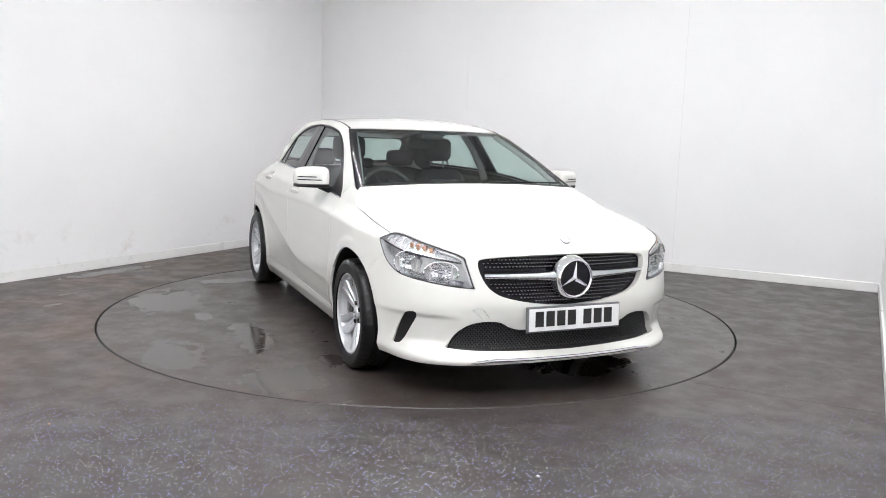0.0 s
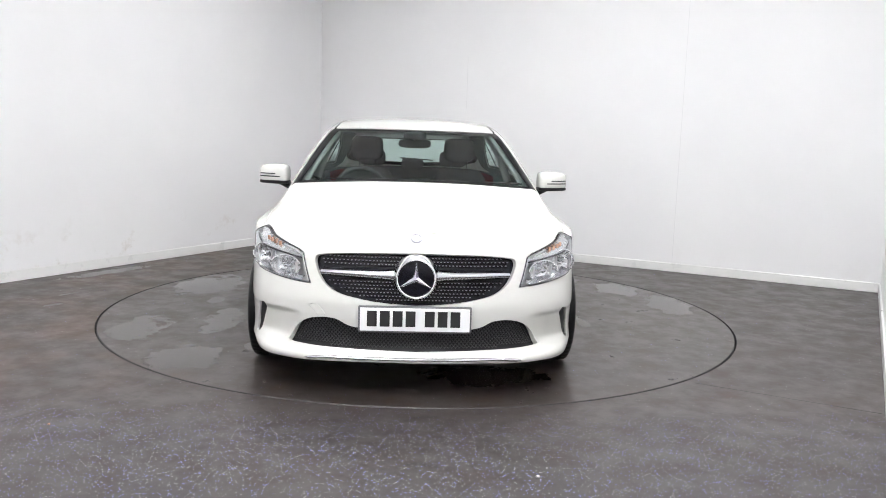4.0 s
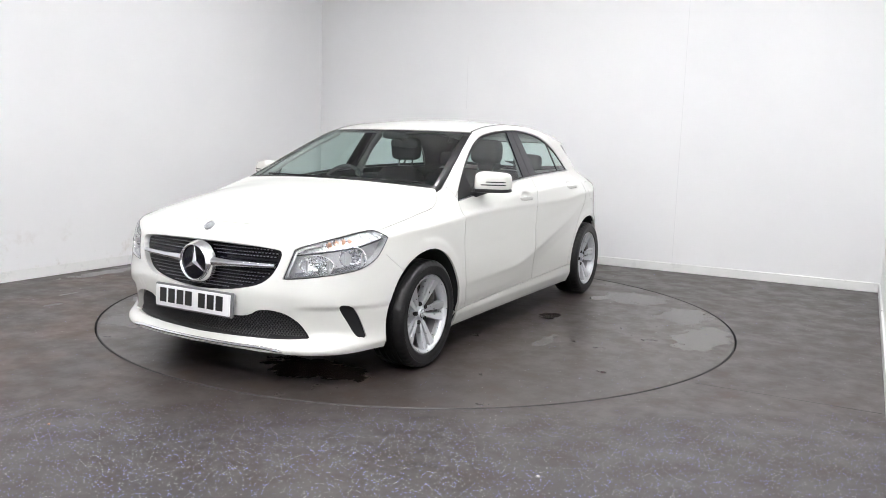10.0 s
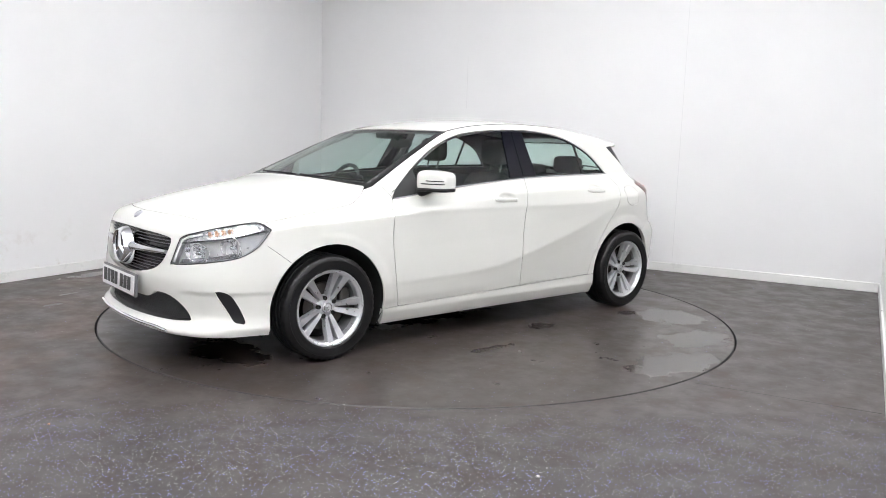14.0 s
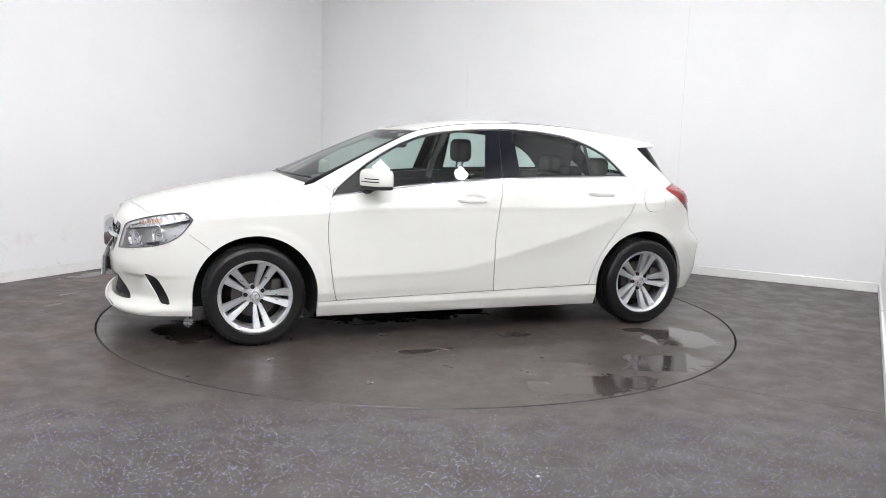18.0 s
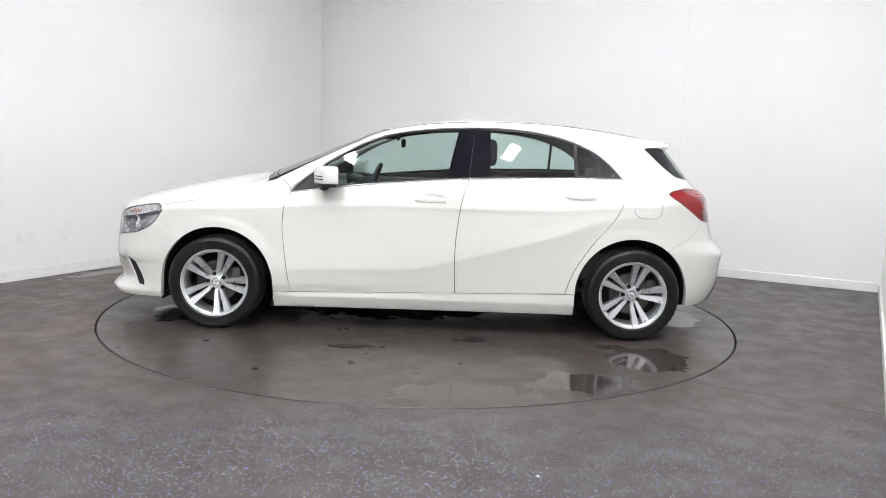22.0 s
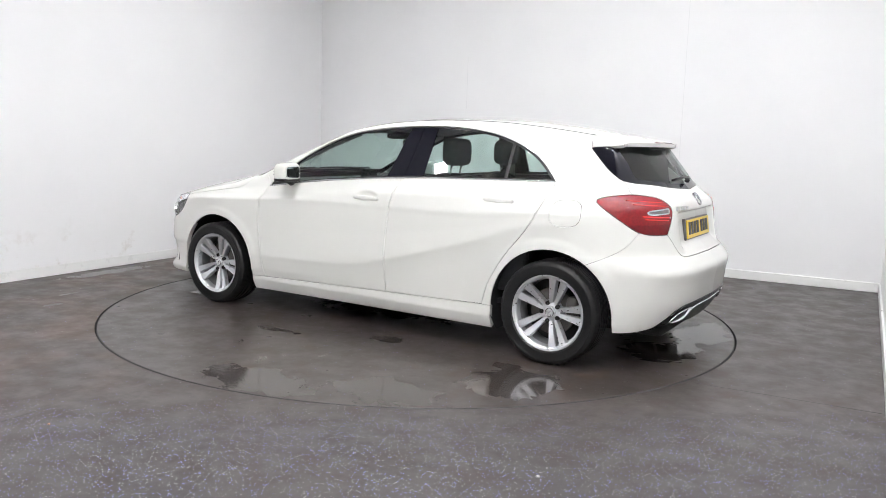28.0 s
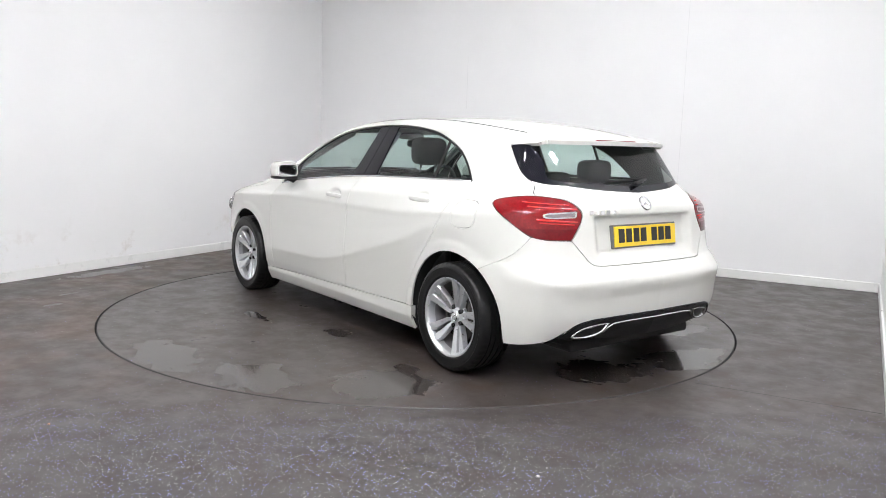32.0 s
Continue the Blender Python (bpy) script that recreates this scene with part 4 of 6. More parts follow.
        put(inner.only(tri)).build("mirror_sail", TRIM, c, "black plastic triangle behind the mirror", 0.004)
        put(inner.only(lambda s: -pillar(s), lambda s: s.v[:, 0] + 0.3, lambda s: -0.962 - s.v[:, 0])).build("rear_door_glass", GLASS, c, "green-tinted door glass", 0)
        put(inner.only(lambda s: s.v[:, 0] + 0.98)).build("quarter_glass", GLASS, c, "green-tinted fixed glass", 0)
        put(inner.moved(0.004).only(lambda s: np.abs(s.v[:, 0] + 0.971) - 0.0105)).build("divider_bar", TRIM, c, "black window divider", 0.006)
        bm = bmesh.new()
        xs = np.linspace(0.86, -1.275, 60)
        zs = BELT_Z(xs) + 0.0045
        ys = cast(np.stack([xs, np.full(60, 0.02), zs], 1), np.array([0, 1.0, 0]), 1.2)[:, 1] + 0.0015
        tube(bm, [(x, side * y, z) for x, y, z in zip(xs, ys, zs)], 0.0055, 6, 0.9)
        part("belt_strip", bm, SATIN, c, "satin chrome strip under the windows")
    # bonnet, screen, roof
    hood = T.only(lambda s: t_hood_line(s) + 0.0015, lambda s: s.v[:, 0] - HOOD_FRONT(s.v[:, 1]) + G, lambda s: cabin_z(s.v[:, 0], s.v[:, 1]) - hood_z(s.v[:, 0], s.v[:, 1]) - 0.002, lambda s: 1.078 - 0.115 * (s.v[:, 1] / 0.72) ** 2 - s.v[:, 0],
                  lambda s: np.where(s.v[:, 0] > 1.6, G - signed(on_nose(s), LAMP_F), -1.0))
    hood.whole().build("bonnet", PAINT, c, depth=0.014)
    cowl = T.only(lambda s: s.v[:, 1] - 0.75, lambda s: 0.85 - s.v[:, 0], lambda s: s.v[:, 0] - 1.25, lambda s: -cabin_z(s.v[:, 0], s.v[:, 1]) + hood_z(s.v[:, 0], s.v[:, 1]) - 0.022,
                  lambda s: cabin_z(s.v[:, 0], s.v[:, 1]) - hood_z(s.v[:, 0], s.v[:, 1]) - 0.006).moved(-0.010)
    cowl.whole().build("cowl_cover", TRIM, c, "black plastic cover below the windscreen", 0.01)
    screen = T.only(lambda s: cabin_z(s.v[:, 0], s.v[:, 1]) * -1 + hood_z(s.v[:, 0], s.v[:, 1]) - 0.004, lambda s: s.v[:, 1] - SCREEN_Y(s.v[:, 0]) + G, lambda s: screen_top(s.v[:, 1]) + 0.003 - s.v[:, 0],
                    lambda s: s.v[:, 0] - 1.25).moved(-0.004)
    fr_in = lambda s: np.maximum(np.maximum(s.v[:, 1] - SCREEN_Y(s.v[:, 0]) + 0.052, screen_top(s.v[:, 1]) + 0.03 - s.v[:, 0]),
                                 hood_z(s.v[:, 0], s.v[:, 1]) - cabin_z(s.v[:, 0], s.v[:, 1]) + 0.012)
    screen.only(lambda s: fr_in(s)).whole().build("windscreen", GLASS, c, "laminated green-tinted windscreen", 0)
    screen.only(lambda s: -fr_in(s)).whole().build("screen_border", BORDER, c, "black border of the windscreen", 0.006)
    roof = T.only(lambda s: s.v[:, 1] - DITCH_Y(s.v[:, 0]) + 0.005, lambda s: s.v[:, 0] - screen_top(s.v[:, 1]) + G, lambda s: -1.418 + G - s.v[:, 0])
    roof.whole().build("roof", PAINT, c)
    for side in (1, -1):
        bm = bmesh.new()
        xs = np.linspace(0.24, -1.41, 40)
        ys = DITCH_Y(xs)
        tube(bm, [(x, side * y, float(top_z(np.array([x]), np.array([y]))[0]) - 0.003) for x, y in zip(xs, ys)], 0.0095, 8, 0.6)
        part("roof_seal", bm, TRIM, c, "black rubber roof seal")
    # spoiler: upper skin, underside and tip
    edge_x = lambda s: -1.722 + 0.40 * s.v[:, 1] ** 2
    sp_top = T.only(lambda s: s.v[:, 0] + 1.418 + G, lambda s: edge_x(s) - s.v[:, 0], lambda s: s.v[:, 1] - EDGE_Y(s.v[:, 0]))
    sp_side = side_sheet(-1.74, -1.40, 1.2, rear=False).only(lambda s: s.v[:, 0] + 1.418 + G + 0.25 * np.maximum(1.345 - s.v[:, 2], 0), lambda s: edge_x(s) - s.v[:, 0],
                                                            lambda s: EDGE_Y(s.v[:, 0]) - s.v[:, 1], lambda s: 1.243 + (-1.44 - s.v[:, 0]) * 0.09 - s.v[:, 2])
    sp = sp_top.joined(sp_side)
    sp.whole().build("roof_spoiler", PAINT, c, "white roof spoiler over the rear window", 0.022)
    under = sp_top.moved(-0.021)
    Skin(under.v, under.t[:, ::-1]).whole().build("spoiler_underside", PAINT, c, depth=0)
    bm = bmesh.new()
    box(bm, (-1.688, 0, 1.2745), (0.02, 0.33, 0.013), 0.003, Matrix.Rotation(radians(12), 4, "Y"))
    part("high_brake_lamp", bm, RED_DEEP, c, "dark red brake lamp strip", smooth=False)
    # nose
    bumper = N.only(lambda s: 0.188 + 0.010 * (1 - step(s.v[:, 1], 0.25, 0.6)) - s.v[:, 2], lambda s: s.v[:, 2] - (0.579 + (s.v[:, 0] - 1.597) * 0.75) - 9 * (s.v[:, 0] > 1.72), lambda s: HOOD_FRONT(s.v[:, 1]) + G - s.v[:, 0] - 9 * (s.v[:, 2] < 0.74) - 9 * (s.v[:, 1] > 0.72),
                    beyond(LAMP_F, on_nose, G), beyond(GRILLE, on_nose, 0.001), beyond(INTAKE, on_nose, 0.001), beyond(VENT, on_nose, 0.001),
                    t_arches(0.366), lambda s: 1.60 - s.v[:, 0] - 9 * (s.v[:, 2] > 0.5), lambda s: 9.0 * ((s.v[:, 2] > 0.792) & (s.v[:, 1] > 0.55)) - 1)
    right = bumper.mirrored()
    tow_map = lambda s: np.stack([np.degrees(np.arctan2(-s.v[:, 1], s.v[:, 0] - FX)) * ARC, s.v[:, 2]], 1)
    full = bumper.whole()
    full.only(beyond(TOW, tow_map, 0.0007)).build("front_bumper", PAINT, c, "white front bumper", 0.03)
    right.only(within(TOW, tow_map, 0.0007)).build("tow_eye_cover", PAINT, c)
    N.only(within(GRILLE, on_nose, -0.012)).moved(-0.034).whole().build("grille_back", BLACK_GLOSS, c, "black radiator grille", 0)
    N.only(within(INTAKE, on_nose, -0.012)).moved(-0.034).whole().build("intake_mesh_back", TRIM, c, "black lower air intake", 0)
    for side in (1, -1):
        put = (lambda s: s) if side == 1 else (lambda s: s.mirrored())
        put(N.only(within(VENT, on_nose, -0.004)).moved(-0.010)).build("side_vent", TRIM, c, "black bumper side vent", 0)
        lamp = N.only(within(LAMP_F, on_nose, 0.001))
        hl = put(lamp).build("headlight", LENS, c, "clear headlight with chrome reflectors", 0)
        hl.visible_shadow = False
        headlight_inside(put, lamp, side, hl)
        lr = R.only(within(LAMP_R, on_tail, 0.001))
        tl = put(lr.only(beyond(STRIP_R, on_tail, 0.0), lambda s: 0.826 - s.v[:, 2])).build("tail_lamp", RED_LENS, c, "red tail lamp", 0.02)
        put(lr.only(lambda s: s.v[:, 2] - 0.826)).build("lower_lens", RED_DEEP, tl, "deep red lens", 0.02)
        put(lr.only(within(STRIP_R, on_tail, -0.0055), beyond(STRIP_R, on_tail, -0.001)).moved(0.0015)).build("reverse_bezel", SATIN, tl, "silver frame of the reversing lamp", 0.004)
        put(lr.only(lambda s: -signed(on_tail(s), LAMP_R) - 0.0035).moved(0.001)).build("lamp_edge", EDGE_RED, tl, "dark edge of the lamp", 0.004)
        put(lr.only(within(STRIP_R, on_tail, 0.0))).build("reverse_lens", REVERSE, tl, "clear reversing lamp strip", 0.02)
        for z, a0, a1, r in ((0.925, 34.5, 50, 0.0035), (0.945, 37, 52, 0.003), (0.862, 34, 47, 0.005), (0.848, 35, 46, 0.004)):
            bm = bmesh.new()
            pts = []
            for a in np.linspace(a0, a1, 12):
                p, d = skin_at(a, z + (a - a0) * 0.0008, False, -0.001)
                pts.append((p.x, side * p.y, p.z))
            tube(bm, pts, r, 6)
            part("light_band", bm, RED_BRIGHT, tl, "bright red light band")
    # tail
    bump_r = R.only(within(BUMPER_R, on_tail, 0.0), lambda s: DIFF_TOP(bz(s, RX)[:, 0]) - s.v[:, 2], t_arches(0.366))
    bump_r.whole().build("rear_bumper", PAINT, c, "white rear bumper", 0.025)
    diff = R.only(lambda s: s.v[:, 2] - DIFF_TOP(bz(s, RX)[:, 0]) + 0.001, lambda s: bz(s, RX)[:, 0] - 43.2, lambda s: 0.232 + 0.035 * step(bz(s, RX)[:, 0], 10, 36) - s.v[:, 2]).moved(-0.008)
    diff.whole().build("diffuser", TRIM, c, "black plastic diffuser panel", 0.02)
    gate = R.only(within(GATE, on_tail, G), beyond(BACKLIGHT, on_tail, 0.001), beyond(LAMP_R, on_tail, G))
    gate.whole().build("tailgate", PAINT, c, "white tailgate")
    back = R.only(within(BACKLIGHT, on_tail, 0.001)).moved(-0.004)
    back.only(within(BACKPANE, on_tail, 0.0)).whole().build("rear_window", GLASS, c, "tinted rear window", 0)
    back.only(beyond(BACKPANE, on_tail, 0.0)).whole().build("rear_window_border", BLACK_GLOSS, c, "gloss black border and side fins of the rear window", 0.006)
    # inner shell: dark sheets added behind the gaps to give them their shade
    low = S.only(lambda s: -0.002 - signed(on_side(s), GLAZING), lambda s: 0.17 - s.v[:, 2], lambda s: s.v[:, 0] - 1.55, lambda s: 0.45 - s.v[:, 1], t_arches(0.375),
                 lambda s: np.minimum(s.v[:, 2] - 0.95, EDGE_Y(s.v[:, 0]) + 0.006 - s.v[:, 1]))
    low.moved(-0.016).whole().build("inner_shell", CABIN, c, "dark sheet inside the body that darkens the panel gaps", 0)
    rlow = R.only(beyond(BACKLIGHT, on_tail, -0.01), lambda s: s.v[:, 2] - 1.0, lambda s: 0.22 - s.v[:, 2], t_arches(0.375), lambda s: DIFF_TOP(bz(s, RX)[:, 0]) - s.v[:, 2], beyond(LAMP_R, on_tail, 0.0))
    rlow.moved(-0.03).whole().build("rear_inner_shell", CABIN, c, "dark sheet inside the body that darkens the panel gaps", 0)
    hood.moved(-0.03).whole().build("bonnet_liner", DARK, c, "dark bonnet liner", 0)
    lin = roof.joined(roof_edge.only(lambda s: s.v[:, 0] - 0.24)).moved(-0.03)
    Skin(lin.v, lin.t[:, ::-1]).whole().build("headlining", LINER, c, "pale grey headlining", 0)


def headlight_inside(put, lamp, side, hl):
    back = lamp.moved(-0.055)
    bowl = put(back)
    bowl.build("housing", HOUSING, hl, "grey lamp housing", 0)
    e = lamp.border()
    n = lamp.normals()
    ids, inv = np.unique(e, return_inverse=True)
    inv = inv.reshape(-1, 2)
    v = np.concatenate([lamp.v[ids] - n[ids] * 0.002, lamp.v[ids] - n[ids] * 0.056])
    k = len(ids)
    rim = Skin(v, np.concatenate([np.stack([inv[:, 1], inv[:, 0], inv[:, 0] + k], 1), np.stack([inv[:, 1], inv[:, 0] + k, inv[:, 1] + k], 1)]))
    put(rim).build("bezel", plain("bezel_grey", (0.40, 0.40, 0.41), 0.35), hl, "dark grey bezel", 0)

    def at(deg, z, sink):
        p, d = skin_at(deg, z, True, sink)
        return Vector((p.x, side * p.y, p.z))

    def strip(name, rows, material, label="", smooth=False):
        """A band between lines of (degrees, height, depth) stations."""
        bm = bmesh.new()
        vs = [[bm.verts.new(at(*q)) for q in row] for row in rows]
        for p, q in zip(vs, vs[1:]):
            for i in range(len(p) - 1):
                bm.faces.new((p[i], p[i + 1], q[i + 1], q[i]))
        return part(name, bm, material, hl, label, smooth=smooth)

    # upper indicator band: stepped facets under the lamp's top edge
    upper = lambda a: float(np.interp(a, [37, 40, 49, 58.5, 63.7, 66], [0.698, 0.718, 0.755, 0.781, 0.785, 0.768]))
    brow = lambda a: float(np.interp(a, [37, 47, 56.6, 66], [0.674, 0.696, 0.716, 0.752]))
    cells = np.linspace(37.6, 65.2, 24)
    strip("upper_reflector", [[(a, upper(a) - 0.003, 0.012 + 0.006 * (i % 2)) for i, a in enumerate(cells)],
                              [(a, 0.55 * upper(a) + 0.45 * brow(a), 0.034 - 0.007 * (i % 2)) for i, a in enumerate(cells)],
                              [(a, brow(a) + 0.002, 0.020 + 0.004 * (i % 2)) for i, a in enumerate(cells)]], SILVERED, "stepped silver indicator reflector")
    bm = bmesh.new()
    tube(bm, [at(a, brow(a), 0.014) for a in np.linspace(37.4, 66, 24)], [0.0035] + [0.005] * 22 + [0.003], 6)
    part("brow", bm, EDGE_GREY, hl, "dark grey bar between the lamp chambers")
    for a in np.linspace(47.5, 54, 4):
        bm = bmesh.new()
        box(bm, at(a, 0.5 * (upper(a) + brow(a)) + 0.006, 0.020), (0.007, 0.018, 0.022), 0.003, Matrix.Rotation(side * radians(a * 0.7), 4, "Z"))
        part("turn_signal", bm, AMBER, hl, "amber indicator lens")

    # round outer bowl and wide inner bowl, each with ribs and a bulb cap
    for deg, z, r, wide, nm in ((54.6, 0.662, 0.060, 1.12, "main_reflector"), (43.6, 0.628, 0.052, 1.62, "beam_reflector")):
        p = at(deg, z, 0.022)
        m = Matrix.Translation(p) @ Matrix.Rotation(side * radians(24), 4, "Z") @ Matrix.Diagonal((1, wide, 1, 1))
        bm = bmesh.new()
        prof = [(r, 0.000), (r * 1.04, 0.004), (r * 0.97, 0.005), (r * 0.86, -0.010), (r * 0.62, -0.024), (r * 0.30, -0.031), (0.001, -0.033)]
        lathe(bm, [(a, h) for a, h in prof], 18, "x")
        bmesh.ops.transform(bm, matrix=m, verts=bm.verts[:])
        part(nm, bm, FACET, hl, "faceted chrome reflector bowl", smooth=False)
        bm = bmesh.new()
        superq(bm, Vector((-0.014, 0, 0)), (0.020, 0.011, 0.012), 0.8, 0.8, 10, 14)
        bmesh.ops.transform(bm, matrix=m, verts=bm.verts[:])
        part("bulb_cap", bm, SATIN, hl)
        for k in (-1, 1):
            bm = bmesh.new()
            box(bm, (-0.012, k * r * 0.62, -0.1 * r), (0.016, 0.006, r * 1.1), 0.001)
            bmesh.ops.transform(bm, matrix=m, verts=bm.verts[:])
            part("reflector_rib", bm, HOUSING, hl, smooth=False)
    # white light guide beside the grille and a chrome shelf under the bowls
    bm = bmesh.new()
    tube(bm, [at(a, z, 0.012) for a, z in ((34.6, 0.572), (35.4, 0.61), (36.6, 0.655), (37.6, 0.690), (40, 0.709), (45, 0.727))], 0.0065, 6)
    part("light_guide", bm, LIGHT_GUIDE, hl, "white light guide")
    cells = np.linspace(37.0, 58.0, 14)
    floor_z = lambda a: float(np.interp(a, [36, 48.5, 55.8, 60], [0.566, 0.592, 0.611, 0.634]))
    strip("chrome_shelf", [[(a, floor_z(a), 0.012) for a in cells], [(a, floor_z(a) + 0.018, 0.038) for a in cells]], SATIN, "silver shelf under the reflectors", True)
    # dark edge of the lens
    edge_band = lamp.only(lambda s: -signed(on_nose(s), LAMP_F) - 0.0036).moved(0.0012)
    put(edge_band).build("lens_edge", EDGE_GREY, hl, "dark grey edge of the lens", 0.003)


def depth_in(poly):
    """A quick look-up of the signed distance on the nose map."""
    a, z = np.arange(0, 46, 0.25), np.arange(0.22, 0.74, 0.0025)
    g = np.stack(np.meshgrid(a * ARC, z, indexing="ij"), -1).reshape(-1, 2)
    t = signed(g, poly).reshape(len(a), len(z))
    return lambda deg, h: t[min(int(deg / 0.25 + 0.5), len(a) - 1), min(max(int((h - 0.22) / 0.0025 + 0.5), 0), len(z) - 1)]


def nose_details(c):
    in_grille, in_intake = depth_in(GRILLE), depth_in(INTAKE)
    # grille bar, badge and studs
    bm = bmesh.new()
    for side in (1, -1):
        pts, rad = [], []
        for a in np.linspace(5.5, 30.6, 14):
            p, d = skin_at(a, 0.613 + 0.0002 * a, True, -0.004 + 0.010 * (a - 5.5) / 25)
            pts.append((p.x, side * p.y, p.z))
            rad.append(float(np.interp(a, [5.5, 9, 14, 30.6], [0.030, 0.022, 0.0175, 0.012])))
        tube(bm, pts, rad, 10, 1.0)
    part("grille_bar", bm, SATIN, c, "silver bar across the grille", angle=50)
    for side in (1, -1):
        for dz in (0.024, -0.024):
            bm = bmesh.new()
            pts = []
            for a in np.linspace(9, 29.5, 10):
                p, d = skin_at(a, 0.613 + dz * (1 - (a - 9) / 40), True, 0.016)
                pts.append((p.x, side * p.y, p.z))
            tube(bm, pts, 0.004, 6)
            part("bar_edge", bm, BLACK_GLOSS, c)
    bx = 2.206
    b = part_badge(c, "grille_badge", (bx, 0, 0.606), 0.092)
    bm = bmesh.new()
    for z in np.arange(0.494, 0.712, 0.0165):
        if abs(z - 0.613) < 0.03:
            continue
        for i in range(-27, 28):
            y = i * 0.0175 + (0.00875 if int(round(z / 0.0165)) % 2 else 0)
            a = math.degrees(math.asin(min(0.99, abs(y) / 0.86)))
            p, d = skin_at(a, z, True, 0.029)
            if in_grille(a, z) > -0.010 or math.hypot(y, z - 0.606) < 0.105:
                continue
            box(bm, (p.x + 0.004, math.copysign(p.y, y), p.z), (0.008, 0.0072, 0.0030), 0)
    st = part("grille_studs", bm, plain("stud_grey", (0.20, 0.20, 0.21), 0.35, 0.6), c, "rows of small metal studs in the grille", smooth=False)
    st["kind"] = "stuff"
    bm = bmesh.new()
    for z in np.arange(0.486, 0.712, 0.0165):
        for side in (1, -1):
            pts = []
            for a in np.linspace(0, 31, 14):
                if in_grille(a, z) < -0.004:
                    p, d = skin_at(a, z, True, 0.0335)
                    pts.append((p.x, side * p.y, p.z))
            if len(pts) > 2:
                tube(bm, pts, 0.0025, 4)
    part("grille_slats", bm, BLACK_GLOSS, c, "thin black grille slats")
    # lower mesh
    bm = bmesh.new()
    for k in range(-70, 71):
        for s in (1, -1):
            pts = []
            for z in np.arange(0.244, 0.402, 0.013):
                y = k * 0.0185 + s * (z - 0.32) * 0.9
                a = math.degrees(math.atan2(abs(y), 0.82 - 0.12 * abs(y)))
                if a < 42 and in_intake(a, z) < -0.001:
                    p, d = skin_at(a, z, True, 0.028)
                    pts.append((p.x, math.copysign(p.y, y), p.z))
            if len(pts) > 1:
                tube(bm, pts, 0.0022, 4, cap=False)
    o = part("intake_mesh", bm, plain("mesh_black", (0.03, 0.03, 0.032), 0.35), c, "black honeycomb mesh in the lower intake")
    o["kind"] = "stuff"
    bm = bmesh.new()
    pts = []
    for a in np.linspace(-33.5, 33.5, 40):
        p, d = skin_at(abs(a), 0.216 - 0.012 * max(0, abs(a) - 27) / 6.5, True, -0.003)
        pts.append((p.x, math.copysign(p.y, a), p.z))
    tube(bm, pts, [0.002] + [0.0095] * 38 + [0.002], 8, 0.9)
    part("lip_strip", bm, CHROME, c, "chrome strip along the bumper lip")
    bm = bmesh.new()
    lathe(bm, [(0.001, 0.003), (0.014, 0.003), (0.017, 0.001), (0.020, 0.001), (0.022, 0.004), (0.027, 0.004), (0.029, 0.001), (0.029, -0.01)], 32, "x")
    bmesh.ops.transform(bm, matrix=Matrix.Translation((2.098, 0, 0.786)) @ Matrix.Rotation(radians(-52), 4, "Y"), verts=bm.verts[:])
    part("bonnet_badge", bm, plain("dull_badge_metal", (0.42, 0.43, 0.46), 0.3, 0.8, 0, 0.4, 400, 0.4), c, "small round metal badge on the nose", angle=40)
    bm = bmesh.new()
    box(bm, (2.190, 0, 0.413), (0.035, 0.30, 0.08), 0.004)
    part("plate_bracket", bm, TRIM, c, smooth=False)
    licence(c, "front_plate", Matrix.Translation((2.222, 0, 0.413)) @ Matrix.Rotation(radians(90), 4, "Z") @ Matrix.Rotation(radians(90 - 3), 4, "X"), PLATE_WHITE, 0.018, "white reflective plate in a grey holder")


def part_badge(c, name, at, r):
    """Ring with three tapered arms on a black disc."""
    bm = bmesh.new()
    lathe(bm, [(0.001, -0.004), (r * 0.93, -0.004), (r * 0.93, -0.03), (r * 1.1, -0.045)], 56, "x")
    bmesh.ops.translate(bm, vec=at, verts=bm.verts[:])
    disc = part(name, bm, BLACK_GLOSS, c, "black disc of the grille badge", angle=30)
    bm = bmesh.new()
    lathe(bm, [(r * 0.90, -0.002), (r * 0.93, 0.006), (r * 0.98, 0.009), (r * 1.03, 0.006), (r * 1.07, -0.004), (r * 1.16, -0.022), (r * 1.2, -0.045), (r * 0.9, -0.045)], 64, "x", close=True)
    bmesh.ops.translate(bm, vec=at, verts=bm.verts[:])
    part("ring", bm, CHROME, disc, "chrome ring", angle=40)
    bm = bmesh.new()
    for k in range(3):
        a = radians(90 + 120 * k)
        u = Vector((0, math.cos(a), math.sin(a)))
        w = Vector((0, -math.sin(a), math.cos(a)))
        tip, base = u * r * 0.92, Vector()
        f = Vector((0.010, 0, 0))
        pts = [base + w * r * 0.16 - u * r * 0.09, tip + w * r * 0.035, tip - w * r * 0.035, base - w * r * 0.16 - u * r * 0.09]
        lo = [bm.verts.new(Vector(at) + q + Vector((-0.004, 0, 0))) for q in pts]
        r0, r1 = bm.verts.new(Vector(at) + f), bm.verts.new(Vector(at) + tip + f * 0.5)
        bm.faces.new((lo[0], lo[1], r1, r0))
        bm.faces.new((r0, r1, lo[2], lo[3]))
        bm.faces.new((lo[1], lo[2], r1))
    part("arms", bm, CHROME, disc, "three chrome arms", smooth=False)
    return disc


